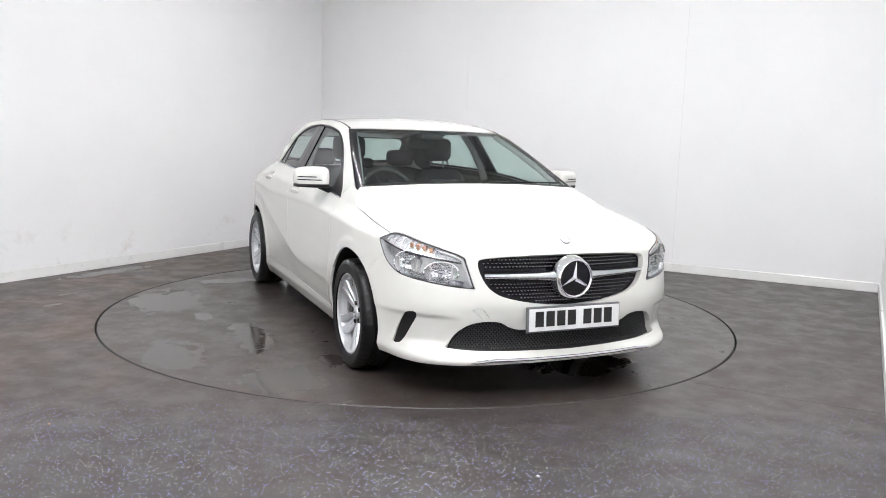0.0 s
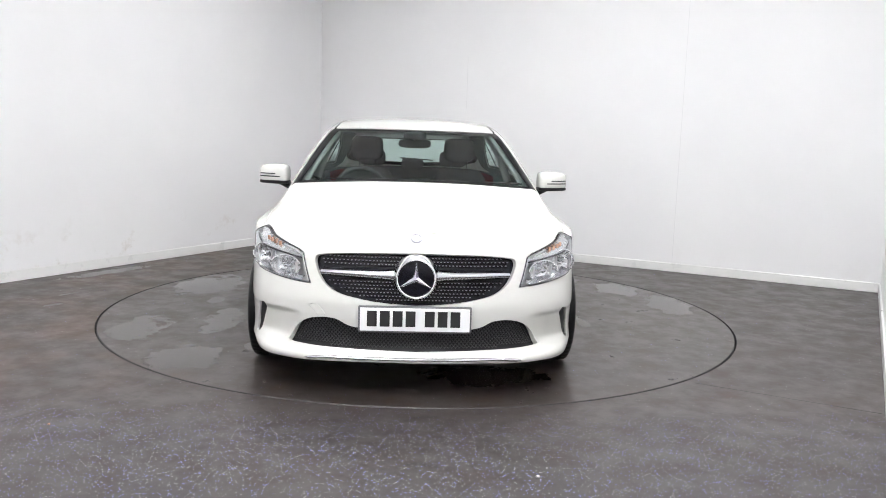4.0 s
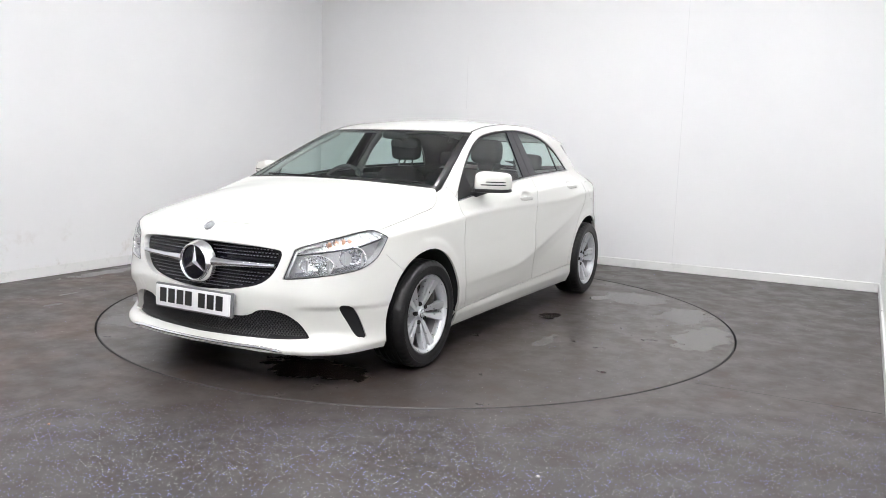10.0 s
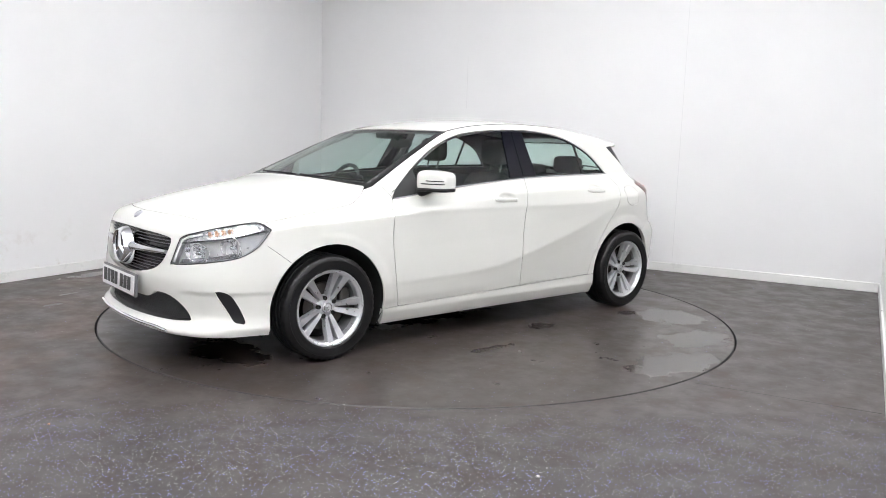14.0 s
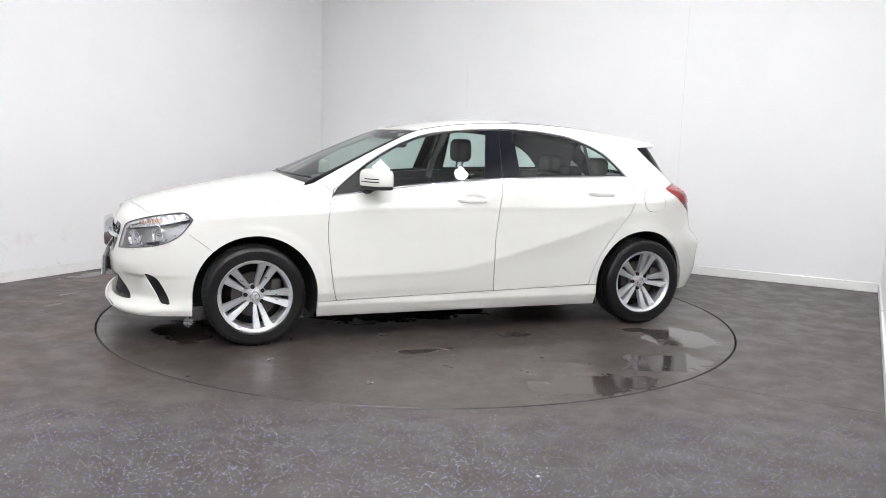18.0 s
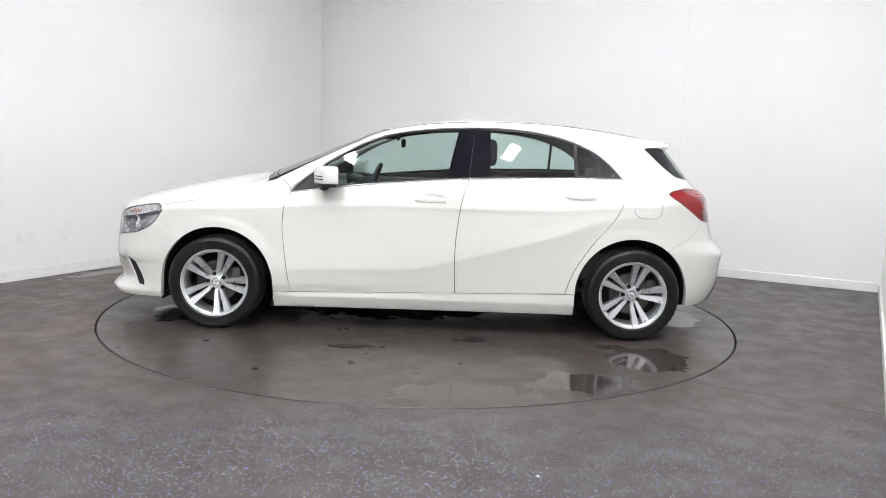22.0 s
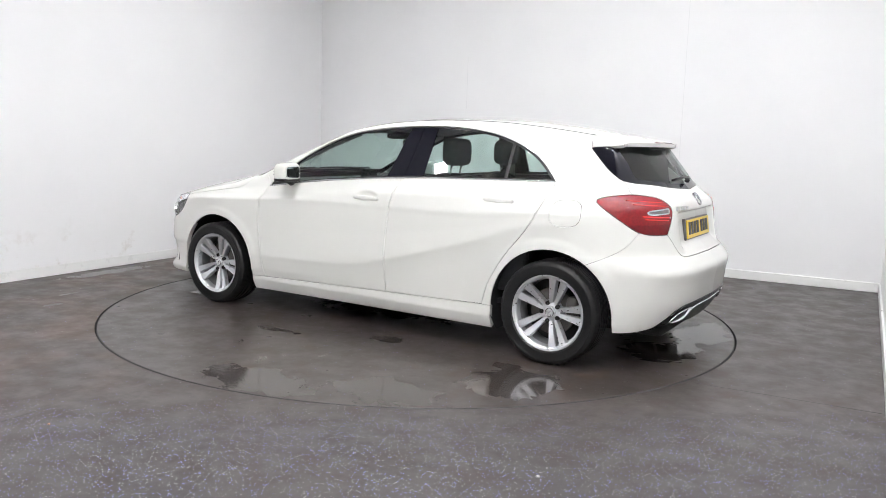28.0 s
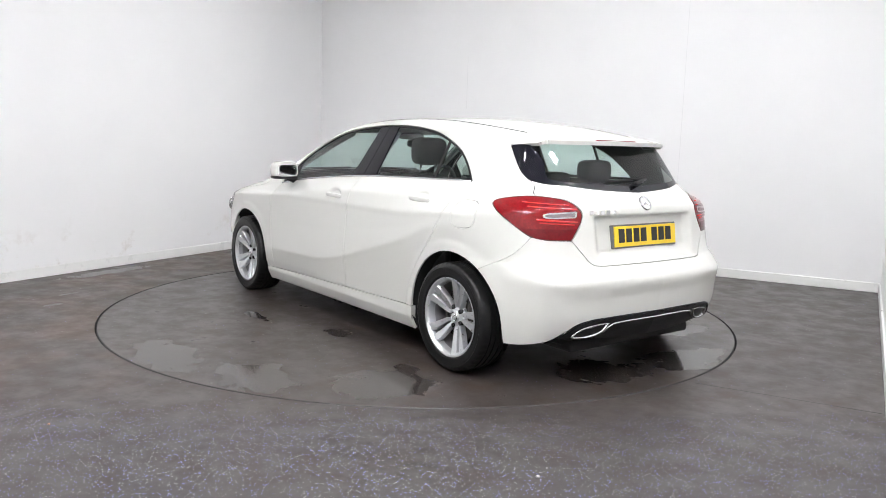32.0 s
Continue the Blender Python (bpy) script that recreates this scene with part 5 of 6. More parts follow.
def licence(c, name, m, board, thick, label):
    """A plate with its characters as plain dark bars; the local z axis is its normal."""
    bm = bmesh.new()
    box(bm, (0, 0, -thick / 2 - 0.004), (0.535, 0.127, thick), 0.005)
    bmesh.ops.transform(bm, matrix=m, verts=bm.verts[:])
    h = part(name, bm, plain("holder_grey", (0.12, 0.12, 0.125), 0.4), c, label, smooth=False)
    bm = bmesh.new()
    box(bm, (0, 0, -0.001), (0.517, 0.109, 0.006), 0.0015)
    bmesh.ops.transform(bm, matrix=m, verts=bm.verts[:])
    part("board", bm, board, h, "reflective board", smooth=False)
    x = -0.203
    for k in range(7):
        bm = bmesh.new()
        box(bm, (x, 0.004, 0.0035), (0.046, 0.074, 0.002), 0)
        bmesh.ops.transform(bm, matrix=m, verts=bm.verts[:])
        part("bar", bm, INK, h, smooth=False)
        x += 0.0605 if k != 3 else 0.0905
    return h


def tail_details(c):
    licence(c, "rear_plate", Matrix.Translation((-1.938, 0, 0.777)) @ Matrix.Rotation(radians(-90), 4, "Z") @ Matrix.Rotation(radians(90 - 8), 4, "X"), PLATE_YELLOW, 0.03, "yellow reflective plate in a dark holder")
    bm = bmesh.new()
    lathe(bm, [(0.034, 0.0), (0.036, 0.006), (0.040, 0.007), (0.043, 0.003), (0.043, -0.008), (0.034, -0.008)], 40, "x", close=True)
    for k in range(3):
        a = radians(90 + 120 * k)
        tube(bm, [(0.002, 0, 0), (0.002, 0.037 * math.cos(a), 0.037 * math.sin(a))], [0.006, 0.002], 6)
    bmesh.ops.transform(bm, matrix=Matrix.Translation((-1.920, 0, 0.948)) @ Matrix.Rotation(radians(30), 4, "Y") @ Matrix.Rotation(math.pi, 4, "Z"), verts=bm.verts[:])
    part("tail_badge", bm, CHROME, c, "round chrome ring badge", angle=40)
    for a, w in ((28.6, 0.026), (26.0, 0.012), (24.0, 0.024), (21.5, 0.024), (18.3, 0.018)):
        p, d = skin_at(a, 0.908, False, -0.002)
        bm = bmesh.new()
        box(bm, p, (0.004, w, 0.022 if w != 0.018 else 0.016), 0.001, Matrix.Rotation(radians(-a * 0.25), 4, "Z"))
        part("chrome_bar", bm, CHROME, c, smooth=False)
    # exhaust trims
    for side in (1, -1):
        bm = bmesh.new()
        ring = shape([(35.2, 0.277), (32.4, 0.322), (27.2, 0.343), (22.4, 0.344), (22.4, 0.344), (24.0, 0.302), (27.6, 0.272), (31, 0.268)], True)
        loops = []
        for grow, sink in ((0.0, 0.004), (0.0, -0.006), (-0.010, -0.004), (-0.012, 0.05)):
            cen = ring.mean(0)
            lp = []
            for q in ring:
                dv = q - cen
                q2 = q + dv / np.linalg.norm(dv) * grow
                p, d = skin_at(q2[0] / ARC, q2[1], False, sink)
                lp.append(bm.verts.new((p.x, side * p.y, p.z)))
            loops.append(lp)
        n = len(ring)
        for a, b in zip(loops, loops[1:]):
            for i in range(n):
                bm.faces.new((a[i], a[(i + 1) % n], b[(i + 1) % n], b[i]))
        ex = part("exhaust_trim", bm, CHROME, c, "chrome exhaust trim")
        bm = bmesh.new()
        cap = [bm.verts.new(v) for v in [(skin_at(q[0] / ARC, q[1], False, 0.045)[0].x, side * skin_at(q[0] / ARC, q[1], False, 0.045)[0].y, q[1]) for q in ring]]
        bm.faces.new(cap)
        part("exhaust_mouth", bm, DARK, ex, smooth=False)
    bm = bmesh.new()
    pts = []
    for a, z in ((-24.0, 0.294), (-22.4, 0.320), (-20.5, 0.337), (-16, 0.342), (-8, 0.343), (0, 0.343), (8, 0.343), (16, 0.342), (20.5, 0.337), (22.4, 0.320), (24.0, 0.294)):
        p, d = skin_at(abs(a), z, False, 0.003)
        pts.append((p.x, math.copysign(p.y, a), p.z))
    tube(bm, pts, 0.006, 8)
    part("diffuser_strip", bm, CHROME, c, "chrome strip on the diffuser")
    bm = bmesh.new()
    pts = []
    for a in np.linspace(-43, 43, 44):
        p, d = skin_at(abs(a), float(DIFF_TOP(abs(a))) - 0.006, False, 0.0)
        pts.append((p.x, math.copysign(p.y, a), p.z))
    tube(bm, pts, 0.005, 6)
    part("diffuser_edge", bm, BLACK_GLOSS, c)
    # rear wiper
    bm = bmesh.new()
    pts = []
    for a, z in ((0.5, 1.052), (-5, 1.064), (-9, 1.075)):
        p, d = skin_at(abs(a), z, False, -0.022)
        pts.append((p.x, math.copysign(p.y, a), p.z))
    tube(bm, pts, [0.016, 0.013, 0.009], 8, 0.7)
    w = part("rear_wiper", bm, TRIM, c, "black rear wiper")
    bm = bmesh.new()
    pts = []
    for a, z in ((-10, 1.077), (0, 1.072), (10, 1.066), (17, 1.060)):
        p, d = skin_at(abs(a), z, False, -0.008)
        pts.append((p.x, math.copysign(p.y, -a), p.z))
    pts = [(x, -y, z) for x, y, z in pts]
    tube(bm, pts, 0.006, 6)
    part("wiper_blade", bm, TRIM, w)


def wheel(c, x, side, turn):
    """Alloy wheel with five double spokes. Built round the origin with its outer face at +y, then placed."""
    R0 = 0.3125
    place = Matrix.Translation((x, side * 0.786, 0.3005)) @ (Matrix() if side == 1 else Matrix.Rotation(math.pi, 4, "Z")) @ Matrix.Rotation(turn, 4, "Y") @ Matrix.Diagonal((0.965, 1.0, 0.965, 1.0))
    bm = bmesh.new()
    prof = [(0.218, -0.085), (0.222, -0.097), (0.232, -0.104), (0.236, -0.1075), (0.240, -0.1085), (0.243, -0.1075), (0.262, -0.1125), (0.279, -0.1115), (0.281, -0.1128), (0.285, -0.1115), (0.294, -0.108), (0.305, -0.101), (0.3105, -0.091)]
    tread = []
    for y0 in (-0.055, -0.019, 0.019, 0.055):
        tread += [(R0, y0 - 0.006), (R0 - 0.006, y0 - 0.004), (R0 - 0.006, y0 + 0.004), (R0, y0 + 0.006)]
    lathe(bm, prof + tread + [(r, -y) for r, y in reversed(prof)], 144, "y")
    # cross grooves over the tyre's shoulders
    for v in bm.verts:
        r = math.hypot(v.co.x, v.co.z)
        if r > 0.302 and abs(v.co.y) > 0.07 and round((math.atan2(v.co.z, v.co.x) + math.pi) * 72 / math.pi) % 3 == 0:
            v.co.x *= 1 - 0.0045 / r
            v.co.z *= 1 - 0.0045 / r
    bmesh.ops.transform(bm, matrix=place, verts=bm.verts[:])
    w = part("wheel", bm, RUBBER, c, "black tyre on a silver five double-spoke alloy wheel", angle=35)
    bm = bmesh.new()
    lathe(bm, [(0.226, 0.090), (0.2295, 0.098), (0.227, 0.103), (0.220, 0.102), (0.2165, 0.095), (0.211, 0.092), (0.206, 0.088), (0.2035, 0.076), (0.199, 0.050), (0.208, 0.050), (0.216, 0.080)], 72, "y", close=True)
    bmesh.ops.transform(bm, matrix=place, verts=bm.verts[:])
    part("rim", bm, ALLOY, w, "silver alloy rim", angle=40)
    bm = bmesh.new()
    lathe(bm, [(0.2025, 0.052), (0.200, 0.04), (0.196, -0.06), (0.215, -0.09), (0.226, -0.095), (0.226, -0.08), (0.206, -0.05), (0.212, 0.05)], 72, "y", close=True)
    bmesh.ops.transform(bm, matrix=place, verts=bm.verts[:])
    part("barrel", bm, ALLOY_DARK, w, "grey wheel barrel in a shaded copy of the alloy", angle=40)
    for k in range(5):
        bm = bmesh.new()
        for s in (-1, 1):
            a0 = 2 * math.pi * k / 5
            u, v = Vector((math.cos(a0), 0, math.sin(a0))), Vector((-math.sin(a0), 0, math.cos(a0)))
            secs = []
            for r, off, wd, y, dp in ((0.040, 0.0115, 0.020, 0.050, 0.030), (0.070, 0.0172, 0.0270, 0.059, 0.034), (0.11, 0.0235, 0.0330, 0.068, 0.036), (0.16, 0.0308, 0.0415, 0.079, 0.034), (0.200, 0.0365, 0.050, 0.090, 0.030), (0.2135, 0.0385, 0.054, 0.094, 0.028)):
                cn = u * r + v * s * off
                h = wd / 2
                ring = [(-h * 1.06, -dp), (-h, -0.006), (-h * 0.84, 0.0), (h * 0.84, 0.0), (h, -0.006), (h * 1.06, -dp)]
                secs.append([bm.verts.new(cn + v * p + Vector((0, y + q - (0.0035 if (p * s) < 0 else 0), 0))) for p, q in ring])
            for a, b in zip(secs, secs[1:]):
                for i in range(5):
                    bm.faces.new((a[i], a[i + 1], b[i + 1], b[i]))
            bm.faces.new(secs[0])
            bm.faces.new(secs[-1][::-1])
        bmesh.ops.transform(bm, matrix=place, verts=bm.verts[:])
        part("double_spoke", bm, ALLOY, w, angle=25)
    bm = bmesh.new()
    lathe(bm, [(0.001, 0.066), (0.026, 0.066), (0.031, 0.064), (0.034, 0.060), (0.036, 0.055), (0.062, 0.050), (0.070, 0.040), (0.074, 0.015)], 40, "y")
    bmesh.ops.transform(bm, matrix=place, verts=bm.verts[:])
    part("hub", bm, ALLOY, w, angle=35)
    bm = bmesh.new()
    lathe(bm, [(0.022, 0.0665), (0.024, 0.0685), (0.027, 0.0685), (0.029, 0.066)], 32, "y")
    for k in range(3):
        a = radians(90 + 120 * k)
        tube(bm, [(0, 0.0665, 0), (0.022 * math.cos(a), 0.0665, 0.022 * math.sin(a))], [0.004, 0.002], 5)
    bmesh.ops.transform(bm, matrix=place, verts=bm.verts[:])
    part("centre_cap", bm, CHROME, w, "round chrome centre cap")
    # proud dark discs paint the shade in the bolt holes
    for k in range(5):
        a = 2 * math.pi * (k + 0.5) / 5
        bm = bmesh.new()
        lathe(bm, [(0.001, 0.055), (0.008, 0.056), (0.009, 0.061), (0.0125, 0.061), (0.0135, 0.052), (0.0135, 0.03)], 14, "y", (0.0555 * math.cos(a), 0, 0.0555 * math.sin(a)))
        bmesh.ops.transform(bm, matrix=place, verts=bm.verts[:])
        part("bolt_hole_shade", bm, DARK, w)
    bm = bmesh.new()
    lathe(bm, [(0.05, 0.022), (0.14, 0.022), (0.142, 0.018), (0.142, 0.0), (0.05, 0.0)], 48, "y")
    bmesh.ops.transform(bm, matrix=place, verts=bm.verts[:])
    part("brake_disc", bm, STEEL, w, "dull steel brake disc", angle=40)
    place0 = Matrix.Translation((x, side * 0.786, 0.3005)) @ (Matrix() if side == 1 else Matrix.Rotation(math.pi, 4, "Z"))
    bm = bmesh.new()
    f = -1 if x * side > 0 else 1
    if x < 0:
        f = 1 if side == -1 else -1
    superq(bm, (f * 0.125, 0.022, 0.03), (0.035, 0.03, 0.07), 0.5, 0.5, 12, 16)
    bmesh.ops.transform(bm, matrix=place0, verts=bm.verts[:])
    part("brake_caliper", bm, STEEL, w, "grey brake caliper")
    bm = bmesh.new()
    lathe(bm, [(0.001, -0.04), (0.205, -0.04), (0.205, -0.045)], 48, "y")
    bmesh.ops.transform(bm, matrix=place, verts=bm.verts[:])
    part("brake_backplate", bm, DARK, w)


def under_car(c):
    for x in (1.342, -1.342):
        for side in (1, -1):
            bm = bmesh.new()
            rows = []
            for i in range(33):
                a = radians(-16 + 220 * i / 32 if x > 0 else -24 + 215 * i / 32)
                px, pz = x + 0.372 * math.cos(a), 0.298 + 0.372 * math.sin(a)
                edge = float(cast(np.array([[px, 0.02, pz]]), np.array([0, 1.0, 0]), 1.2)[0, 1]) - 0.010
                rows.append([bm.verts.new((x + r * math.cos(a), side * y, 0.298 + r * math.sin(a))) for r, y in ((0.372, edge), (0.385, min(0.80, edge - 0.02)), (0.385, 0.52), (0.05, 0.50))])
            for a, b in zip(rows, rows[1:]):
                for j in range(3):
                    bm.faces.new((a[j], a[j + 1], b[j + 1], b[j]))
            part("wheel_arch_liner", bm, DARK, c, "black wheel arch liner")
    bm = bmesh.new()
    box(bm, (0.05, 0, 0.20), (3.9, 1.0, 0.06), 0.02)
    box(bm, (0, 0, 0.195), (1.86, 1.60, 0.05), 0.02)
    box(bm, (1.88, 0, 0.21), (0.30, 1.0, 0.03), 0.012)
    box(bm, (-1.80, 0, 0.27), (0.26, 1.10, 0.05), 0.02)
    part("underbody", bm, DARK, c, "dark underbody panels")
    bm = bmesh.new()
    for x in (1.3495, -1.3495):
        tube(bm, [(x, -0.70, 0.30), (x, 0.70, 0.30)], 0.035, 10)
        for s in (1, -1):
            tube(bm, [(x, s * 0.30, 0.24), (x - 0.05, s * 0.68, 0.22)], 0.025, 8)
    tube(bm, [(0.6, 0.05, 0.17), (-0.5, 0.08, 0.165), (-1.2, 0.25, 0.18)], 0.03, 10)
    superq(bm, (-1.78, 0.1, 0.235), (0.12, 0.42, 0.055), 0.5, 0.5)
    part("running_gear", bm, DARK, c, "dark axle and exhaust parts")
    for side in (1, -1):
        bm = bmesh.new()
        box(bm, (1.72, side * 0.72, 0.190), (0.012, 0.14, 0.05), 0.003)
        part("air_flap", bm, TRIM, c, smooth=False)


def mirrors_handles(c):
    for side in (1, -1):
        # swept-back shell: deep at the door, narrow at the outer end
        mid = lambda k: 0.640 - 0.050 * k
        half = lambda k: 0.098 * (1 - 0.42 * k)
        back = lambda y: 0.566 - 0.11 * (y - 0.82)

        def bend(v):
            k = (v.y + 0.10) / 0.20
            return Vector((v.x * half(k) / 0.080 + mid(k), v.y, v.z * (1.06 - 0.16 * k)))
        bm = bmesh.new()
        superq(bm, (0, 0.915, 1.006), (0.080, 0.100, 0.067), 0.5, 0.55, 22, 36, bend)
        for v in bm.verts:
            v.co.x = max(v.co.x, back(v.co.y))
            v.co.z = max(v.co.z, 0.964)
            v.co.y *= side
        mr = part("door_mirror", bm, PAINT, c, "white door mirror with a black base", angle=40)
        bm = bmesh.new()
        superq(bm, (0, 0.915, 0.957), (0.080, 0.101, 0.015), 0.45, 0.55, 12, 36, bend)
        for v in bm.verts:
            v.co.x = max(v.co.x, back(v.co.y))
        tube(bm, [(0.66, 0.79, 0.925), (0.65, 0.83, 0.938), (0.635, 0.87, 0.952)], [0.034, 0.028, 0.024], 10, 0.75)
        for v in bm.verts:
            v.co.y *= side
        part("mirror_base", bm, TRIM, mr, "black plastic lower shell and arm")
        bm = bmesh.new()
        for z, y0, y1 in ((1.010, 0.900, 1.002), (0.992, 0.870, 1.004)):
            pts = []
            for k in range(14):
                y = y0 + (y1 - y0) * k / 13
                kk = (y - 0.815) / 0.20
                ex = max(0.0, 1 - (abs(y - 0.915) / 0.100) ** (2 / 0.55)) ** 0.275
                pts.append((mid(kk) + ex * half(kk) - 0.0005, side * y, z))
            tube(bm, pts, 0.0042, 6, 0.9)
        part("indicator_slots", bm, TRIM, mr, "dark indicator slots")
        turn = Matrix.Rotation(side * radians(6.3), 3, "Z")
        for nm, grow, off, mat, txt in (("mirror_frame", 1.0, 0.0, PAINT, "white rim round the mirror glass"), ("mirror_glass", 0.88, 0.003, MIRROR, "mirror glass")):
            bm = bmesh.new()
            at = Vector((back(0.912) - 0.0005 - off, side * 0.912, 1.008))
            superq(bm, at, (0.004, 0.086 * grow, 0.046 * grow), 0.4, 0.45, 12, 28)
            bmesh.ops.rotate(bm, cent=at, matrix=turn, verts=bm.verts[:])
            part(nm, bm, mat, mr, txt)
        for hx, hz in ((-0.032, 0.873), (-0.990, 0.918)):
            y = float(cast(np.array([[hx, 0.02, hz]]), np.array([0, 1.0, 0]), 1.2)[0, 1])
            bm = bmesh.new()
            superq(bm, (hx, side * (y + 0.019), hz), (0.108, 0.012, 0.0145), 0.6, 0.75, 12, 32, lambda v: Vector((v.x, v.y - side * 0.010 * (v.x / 0.112) ** 2, v.z + 0.05 * v.x * 0.3)))
            h = part("door_handle", bm, PAINT, c, "white pull door handle")
            # grey block that stands in for the shade under the grip
            bm = bmesh.new()
            superq(bm, (hx + 0.005, side * (y + 0.004), hz - 0.011), (0.080, 0.006, 0.008), 0.6, 0.7, 10, 28)
            part("handle_shade", bm, plain("handle_shade_grey", (0.25, 0.25, 0.24), 0.5), h)
            bm = bmesh.new()
            superq(bm, (hx - 0.088, side * (y + 0.017), hz - 0.002), (0.016, 0.008, 0.0125), 0.6, 0.7, 10, 18)
            part("lock_cap", bm, PAINT, h)
    # screen wipers
    for k, (y0, y1) in enumerate(((0.08, 0.66), (-0.55, 0.02))):
        bm = bmesh.new()
        pts = []
        for t in np.linspace(0, 1, 10):
            y = y0 + (y1 - y0) * t
            x = 1.085 - 0.115 * (abs(y) / 0.72) ** 2 - 0.006
            pts.append((x, y, float(cabin_z(np.array([x]), np.array([y]))[0]) - 0.004))
        tube(bm, pts, [0.008] + [0.0055] * 8 + [0.004], 6)
        part("wiper", bm, TRIM, c, "black windscreen wiper")


def seat(c, x, y, name, rear=False):
    bm = bmesh.new()
    superq(bm, (x + 0.02, y, 0.50), (0.26, 0.255, 0.09), 0.4, 0.35, 14, 28)
    s = part(name, bm, CLOTH, c, "dark cloth car seat")
    bm = bmesh.new()
    superq(bm, (0, 0, 0.265), (0.075, 0.245, 0.275), 0.4, 0.45, 18, 28, lambda v: Vector((v.x + (0.02 if abs(v.y) > 0.18 else 0), v.y * (1 - 0.22 * max(0, v.z) / 0.275), v.z)))
    bmesh.ops.transform(bm, matrix=Matrix.Translation((x - 0.22, y, 0.52)) @ Matrix.Rotation(radians(-20), 4, "Y"), verts=bm.verts[:])
    part("backrest", bm, CLOTH, s)
    head_rest(s, x - 0.43, y, 1.180, 0.122, 0.092)
    return s


def head_rest(s, x, y, z, w=0.125, h=0.085):
    bm = bmesh.new()
    superq(bm, (x, y, z), (0.062, w, h), 0.5, 0.5, 14, 24)
    hr = part("headrest", bm, CLOTH, s)
    for k in (-1, 1):
        bm = bmesh.new()
        tube(bm, [(x, y + k * 0.062, z - h + 0.005), (x + 0.03, y + k * 0.062, z - h - 0.11)], 0.0065, 8)
        part("post", bm, CHROME, hr, "chrome headrest post")


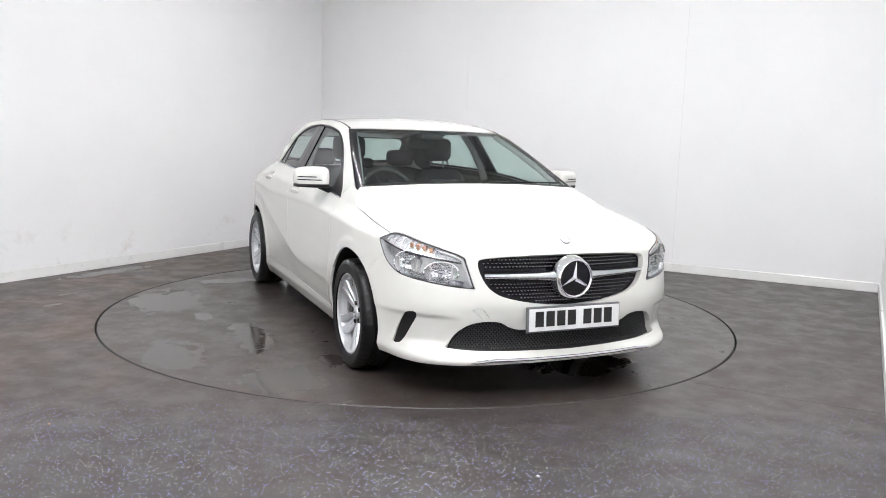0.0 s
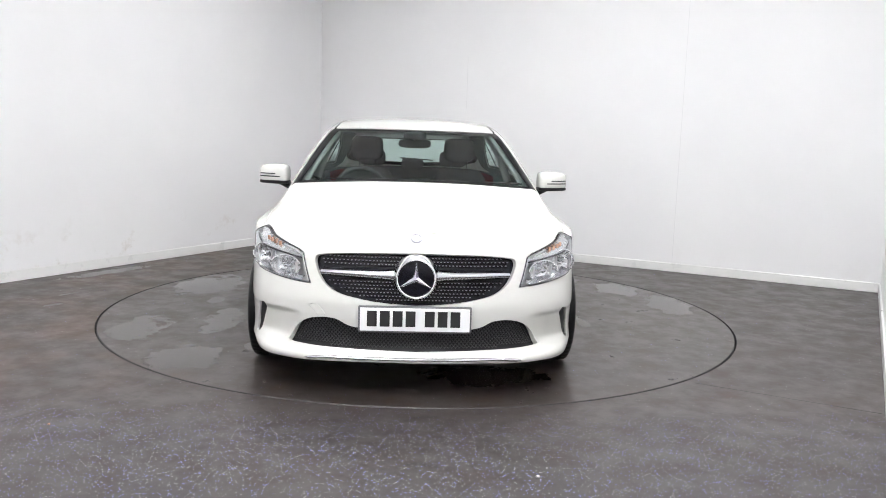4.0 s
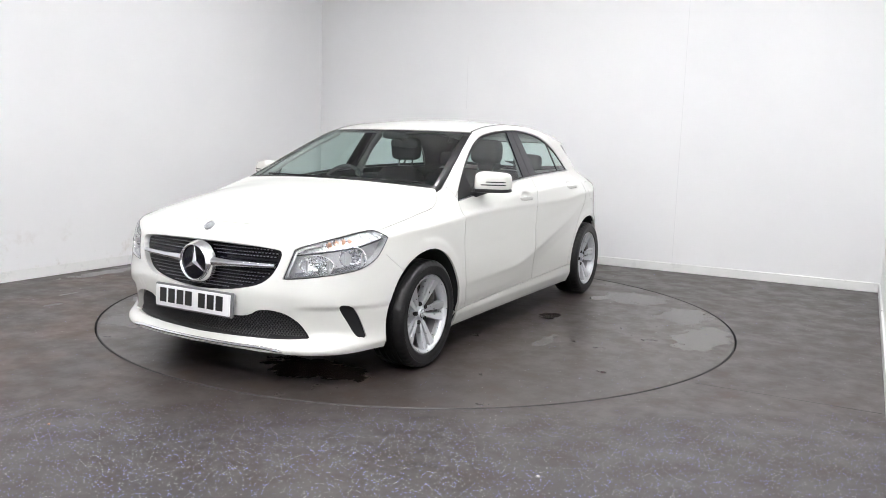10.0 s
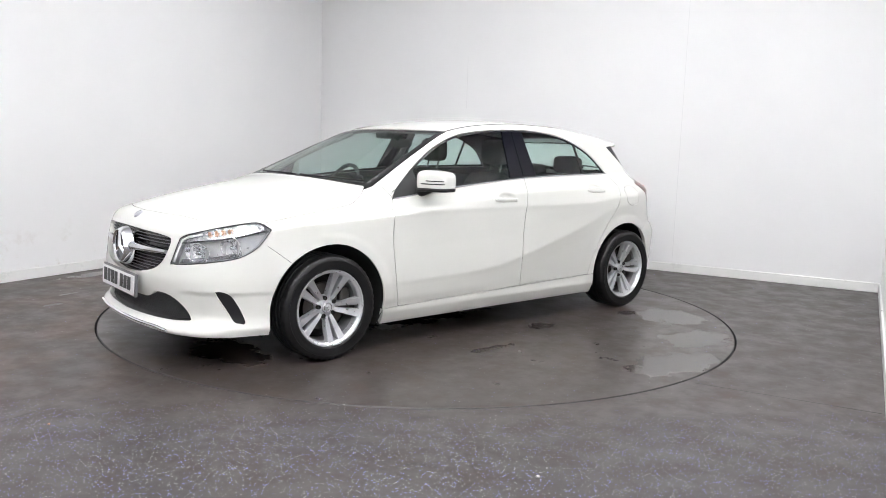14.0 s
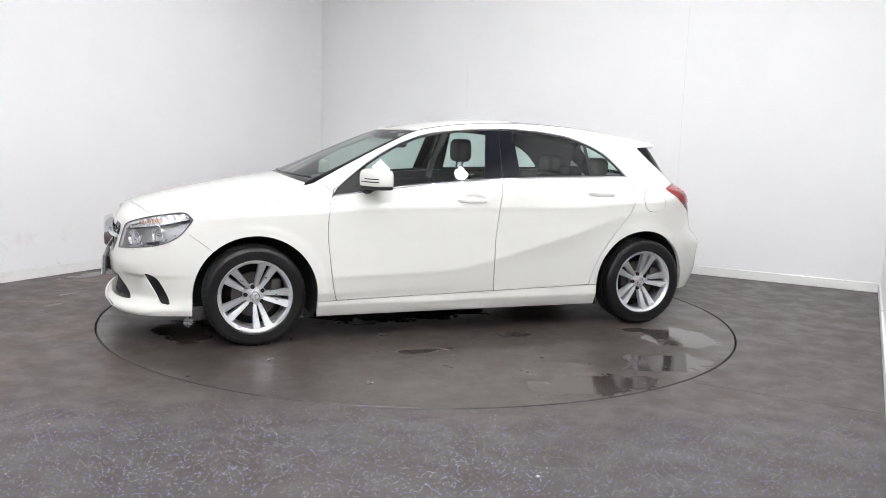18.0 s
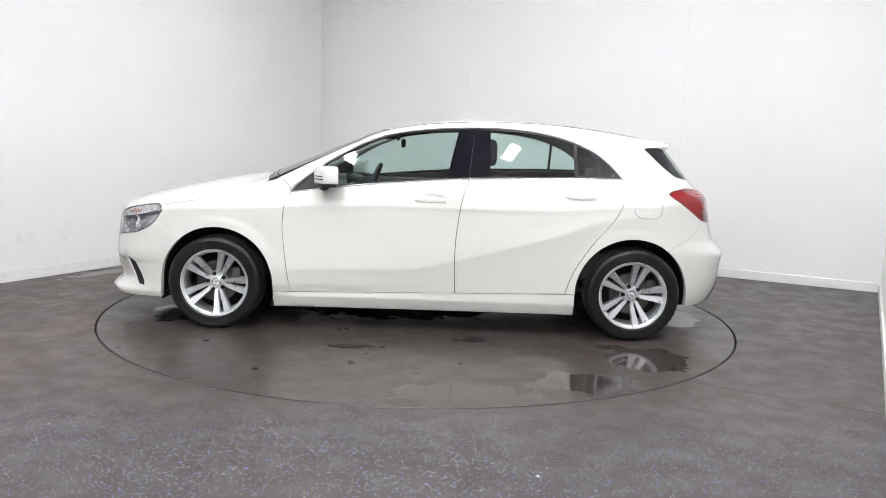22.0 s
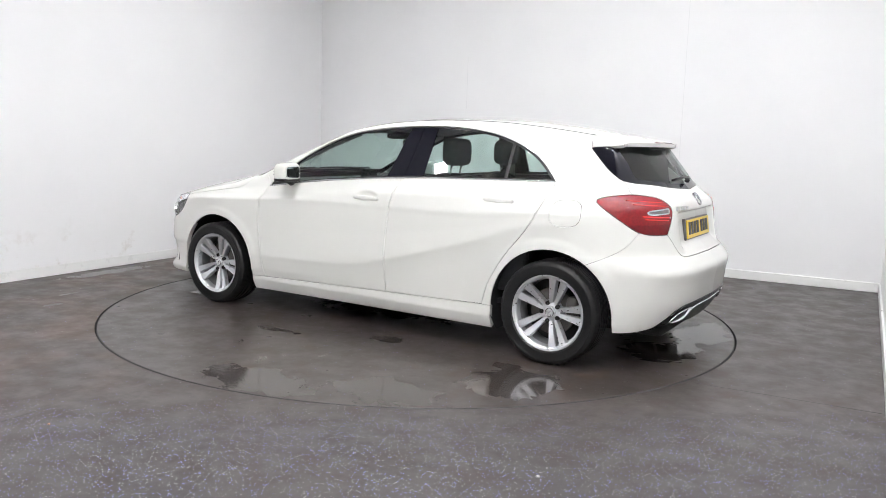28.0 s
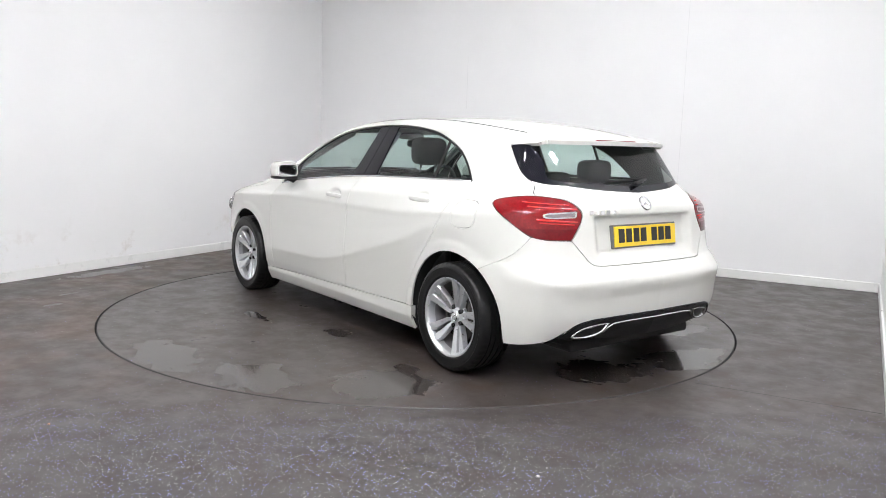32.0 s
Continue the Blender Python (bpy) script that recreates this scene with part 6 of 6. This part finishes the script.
def cabin(c):
    for y in (0.36, -0.36):
        seat(c, 0.02, y, "front_seat")
    bm = bmesh.new()
    superq(bm, (-0.80, 0, 0.50), (0.24, 0.62, 0.09), 0.4, 0.3, 14, 32)
    s = part("rear_seat", bm, CLOTH, c, "dark cloth rear bench seat")
    bm = bmesh.new()
    superq(bm, (0, 0, 0.27), (0.07, 0.62, 0.28), 0.35, 0.3, 14, 32)
    bmesh.ops.transform(bm, matrix=Matrix.Translation((-1.02, 0, 0.50)) @ Matrix.Rotation(radians(-24), 4, "Y"), verts=bm.verts[:])
    part("backrest", bm, CLOTH, s)
    for y in (0.36, -0.36):
        head_rest(s, -1.22, y, 1.09, 0.12, 0.07)
    head_rest(s, -1.22, 0, 1.04, 0.10, 0.045)
    # dashboard
    bm = bmesh.new()
    superq(bm, (0.83, 0, 0.83), (0.27, 0.70, 0.115), 0.5, 0.35, 16, 40)
    d = part("dashboard", bm, CABIN, c, "black dashboard")
    bm = bmesh.new()
    superq(bm, (0.66, -0.36, 0.94), (0.12, 0.17, 0.035), 0.6, 0.5)
    part("instrument_hood", bm, CABIN, d)
    bm = bmesh.new()
    box(bm, (0.60, 0.0, 0.945), (0.012, 0.20, 0.11), 0.006)
    part("display", bm, BLACK_GLOSS, d, smooth=False)
    bm = bmesh.new()
    box(bm, (0.35, 0, 0.42), (1.0, 0.20, 0.22), 0.03)
    part("centre_console", bm, CABIN, d, smooth=False)
    bm = bmesh.new()
    m = Matrix.Translation((0.47, -0.36, 0.885)) @ Matrix.Rotation(radians(-24), 4, "Y")
    lathe(bm, [(0.182 + 0.015 * math.cos(a), 0.015 * math.sin(a)) for a in [2 * math.pi * k / 10 for k in range(10)]], 48, "x", close=True)
    bmesh.ops.transform(bm, matrix=m, verts=bm.verts[:])
    w = part("steering_wheel", bm, CABIN, c, "black leather steering wheel")
    bm = bmesh.new()
    superq(bm, (0.01, 0, -0.01), (0.025, 0.07, 0.06), 0.6, 0.6)
    for a in (0, 180, 270):
        tube(bm, [(0.005, 0, 0), (0, 0.175 * math.cos(radians(a)), 0.175 * math.sin(radians(a)))], 0.016, 8, 0.6)
    bmesh.ops.transform(bm, matrix=m, verts=bm.verts[:])
    part("airbag_boss", bm, CABIN, w)
    bm = bmesh.new()
    superq(bm, (0.20, 0, 1.225), (0.015, 0.115, 0.032), 0.6, 0.5)
    tube(bm, [(0.30, 0, 1.29), (0.23, 0, 1.25)], 0.012, 8)
    superq(bm, (0.315, 0, 1.280), (0.08, 0.080, 0.026), 0.5, 0.5)
    part("interior_mirror", bm, CABIN, c, "black interior mirror and sensor cover")
    bm = bmesh.new()
    box(bm, (-0.1, 0, 0.30), (1.9, 1.5, 0.03), 0.01)
    part("cabin_floor", bm, CABIN, c, "dark carpet", smooth=False)
    bm = bmesh.new()
    box(bm, (-1.50, 0, 0.955), (0.42, 1.15, 0.02), 0.008)
    part("parcel_shelf", bm, CABIN, c, "dark parcel shelf", smooth=False)
    for side in (1, -1):
        for pts, r in (([(0.27, 0.535, 1.285), (0.50, 0.585, 1.19), (0.72, 0.64, 1.08), (0.90, 0.685, 0.975)], 0.022), ([(-0.345, 0.565, 1.30), (-0.325, 0.635, 1.20), (-0.29, 0.70, 1.06), (-0.27, 0.735, 0.95)], 0.03)):
            bm = bmesh.new()
            tube(bm, [(x, side * y, z) for x, y, z in pts], r, 10, 0.8)
            part("pillar_trim", bm, LINER, c, "pale grey inner pillar trim")
        bm = bmesh.new()
        box(bm, (0.25, side * 0.765, 0.66), (1.05, 0.05, 0.56), 0.02)
        part("door_trim", bm, CABIN, c, "black inner door trim", smooth=False)
        bm = bmesh.new()
        box(bm, (-0.72, side * 0.745, 0.67), (0.86, 0.05, 0.60), 0.02)
        part("door_trim", bm, CABIN, c, "black inner door trim", smooth=False)


def car():
    c = thing("car", "white five-door hatchback car with silver alloy wheels on the turntable", "car")
    car_panels(c)
    nose_details(c)
    tail_details(c)
    for x in (1.3495, -1.3495):
        for side in (1, -1):
            wheel(c, x, side, radians(-41 if x > 0 else -34))
    under_car(c)
    mirrors_handles(c)
    cabin(c)
    return c


room()
ceiling_lights()
crumbs()
deck = turntable()
body = car()


def motions():
    rows, carrows = [], []
    for i, a in enumerate(TURN):
        m = pose(0, 0, 0, rz=a)
        rows.append((4 * i, m))
        carrows.append((4 * i, m @ pose(CAR_AT[0], CAR_AT[1], 0)))
    walk(deck, rows)
    walk(body, carrows)


motions()
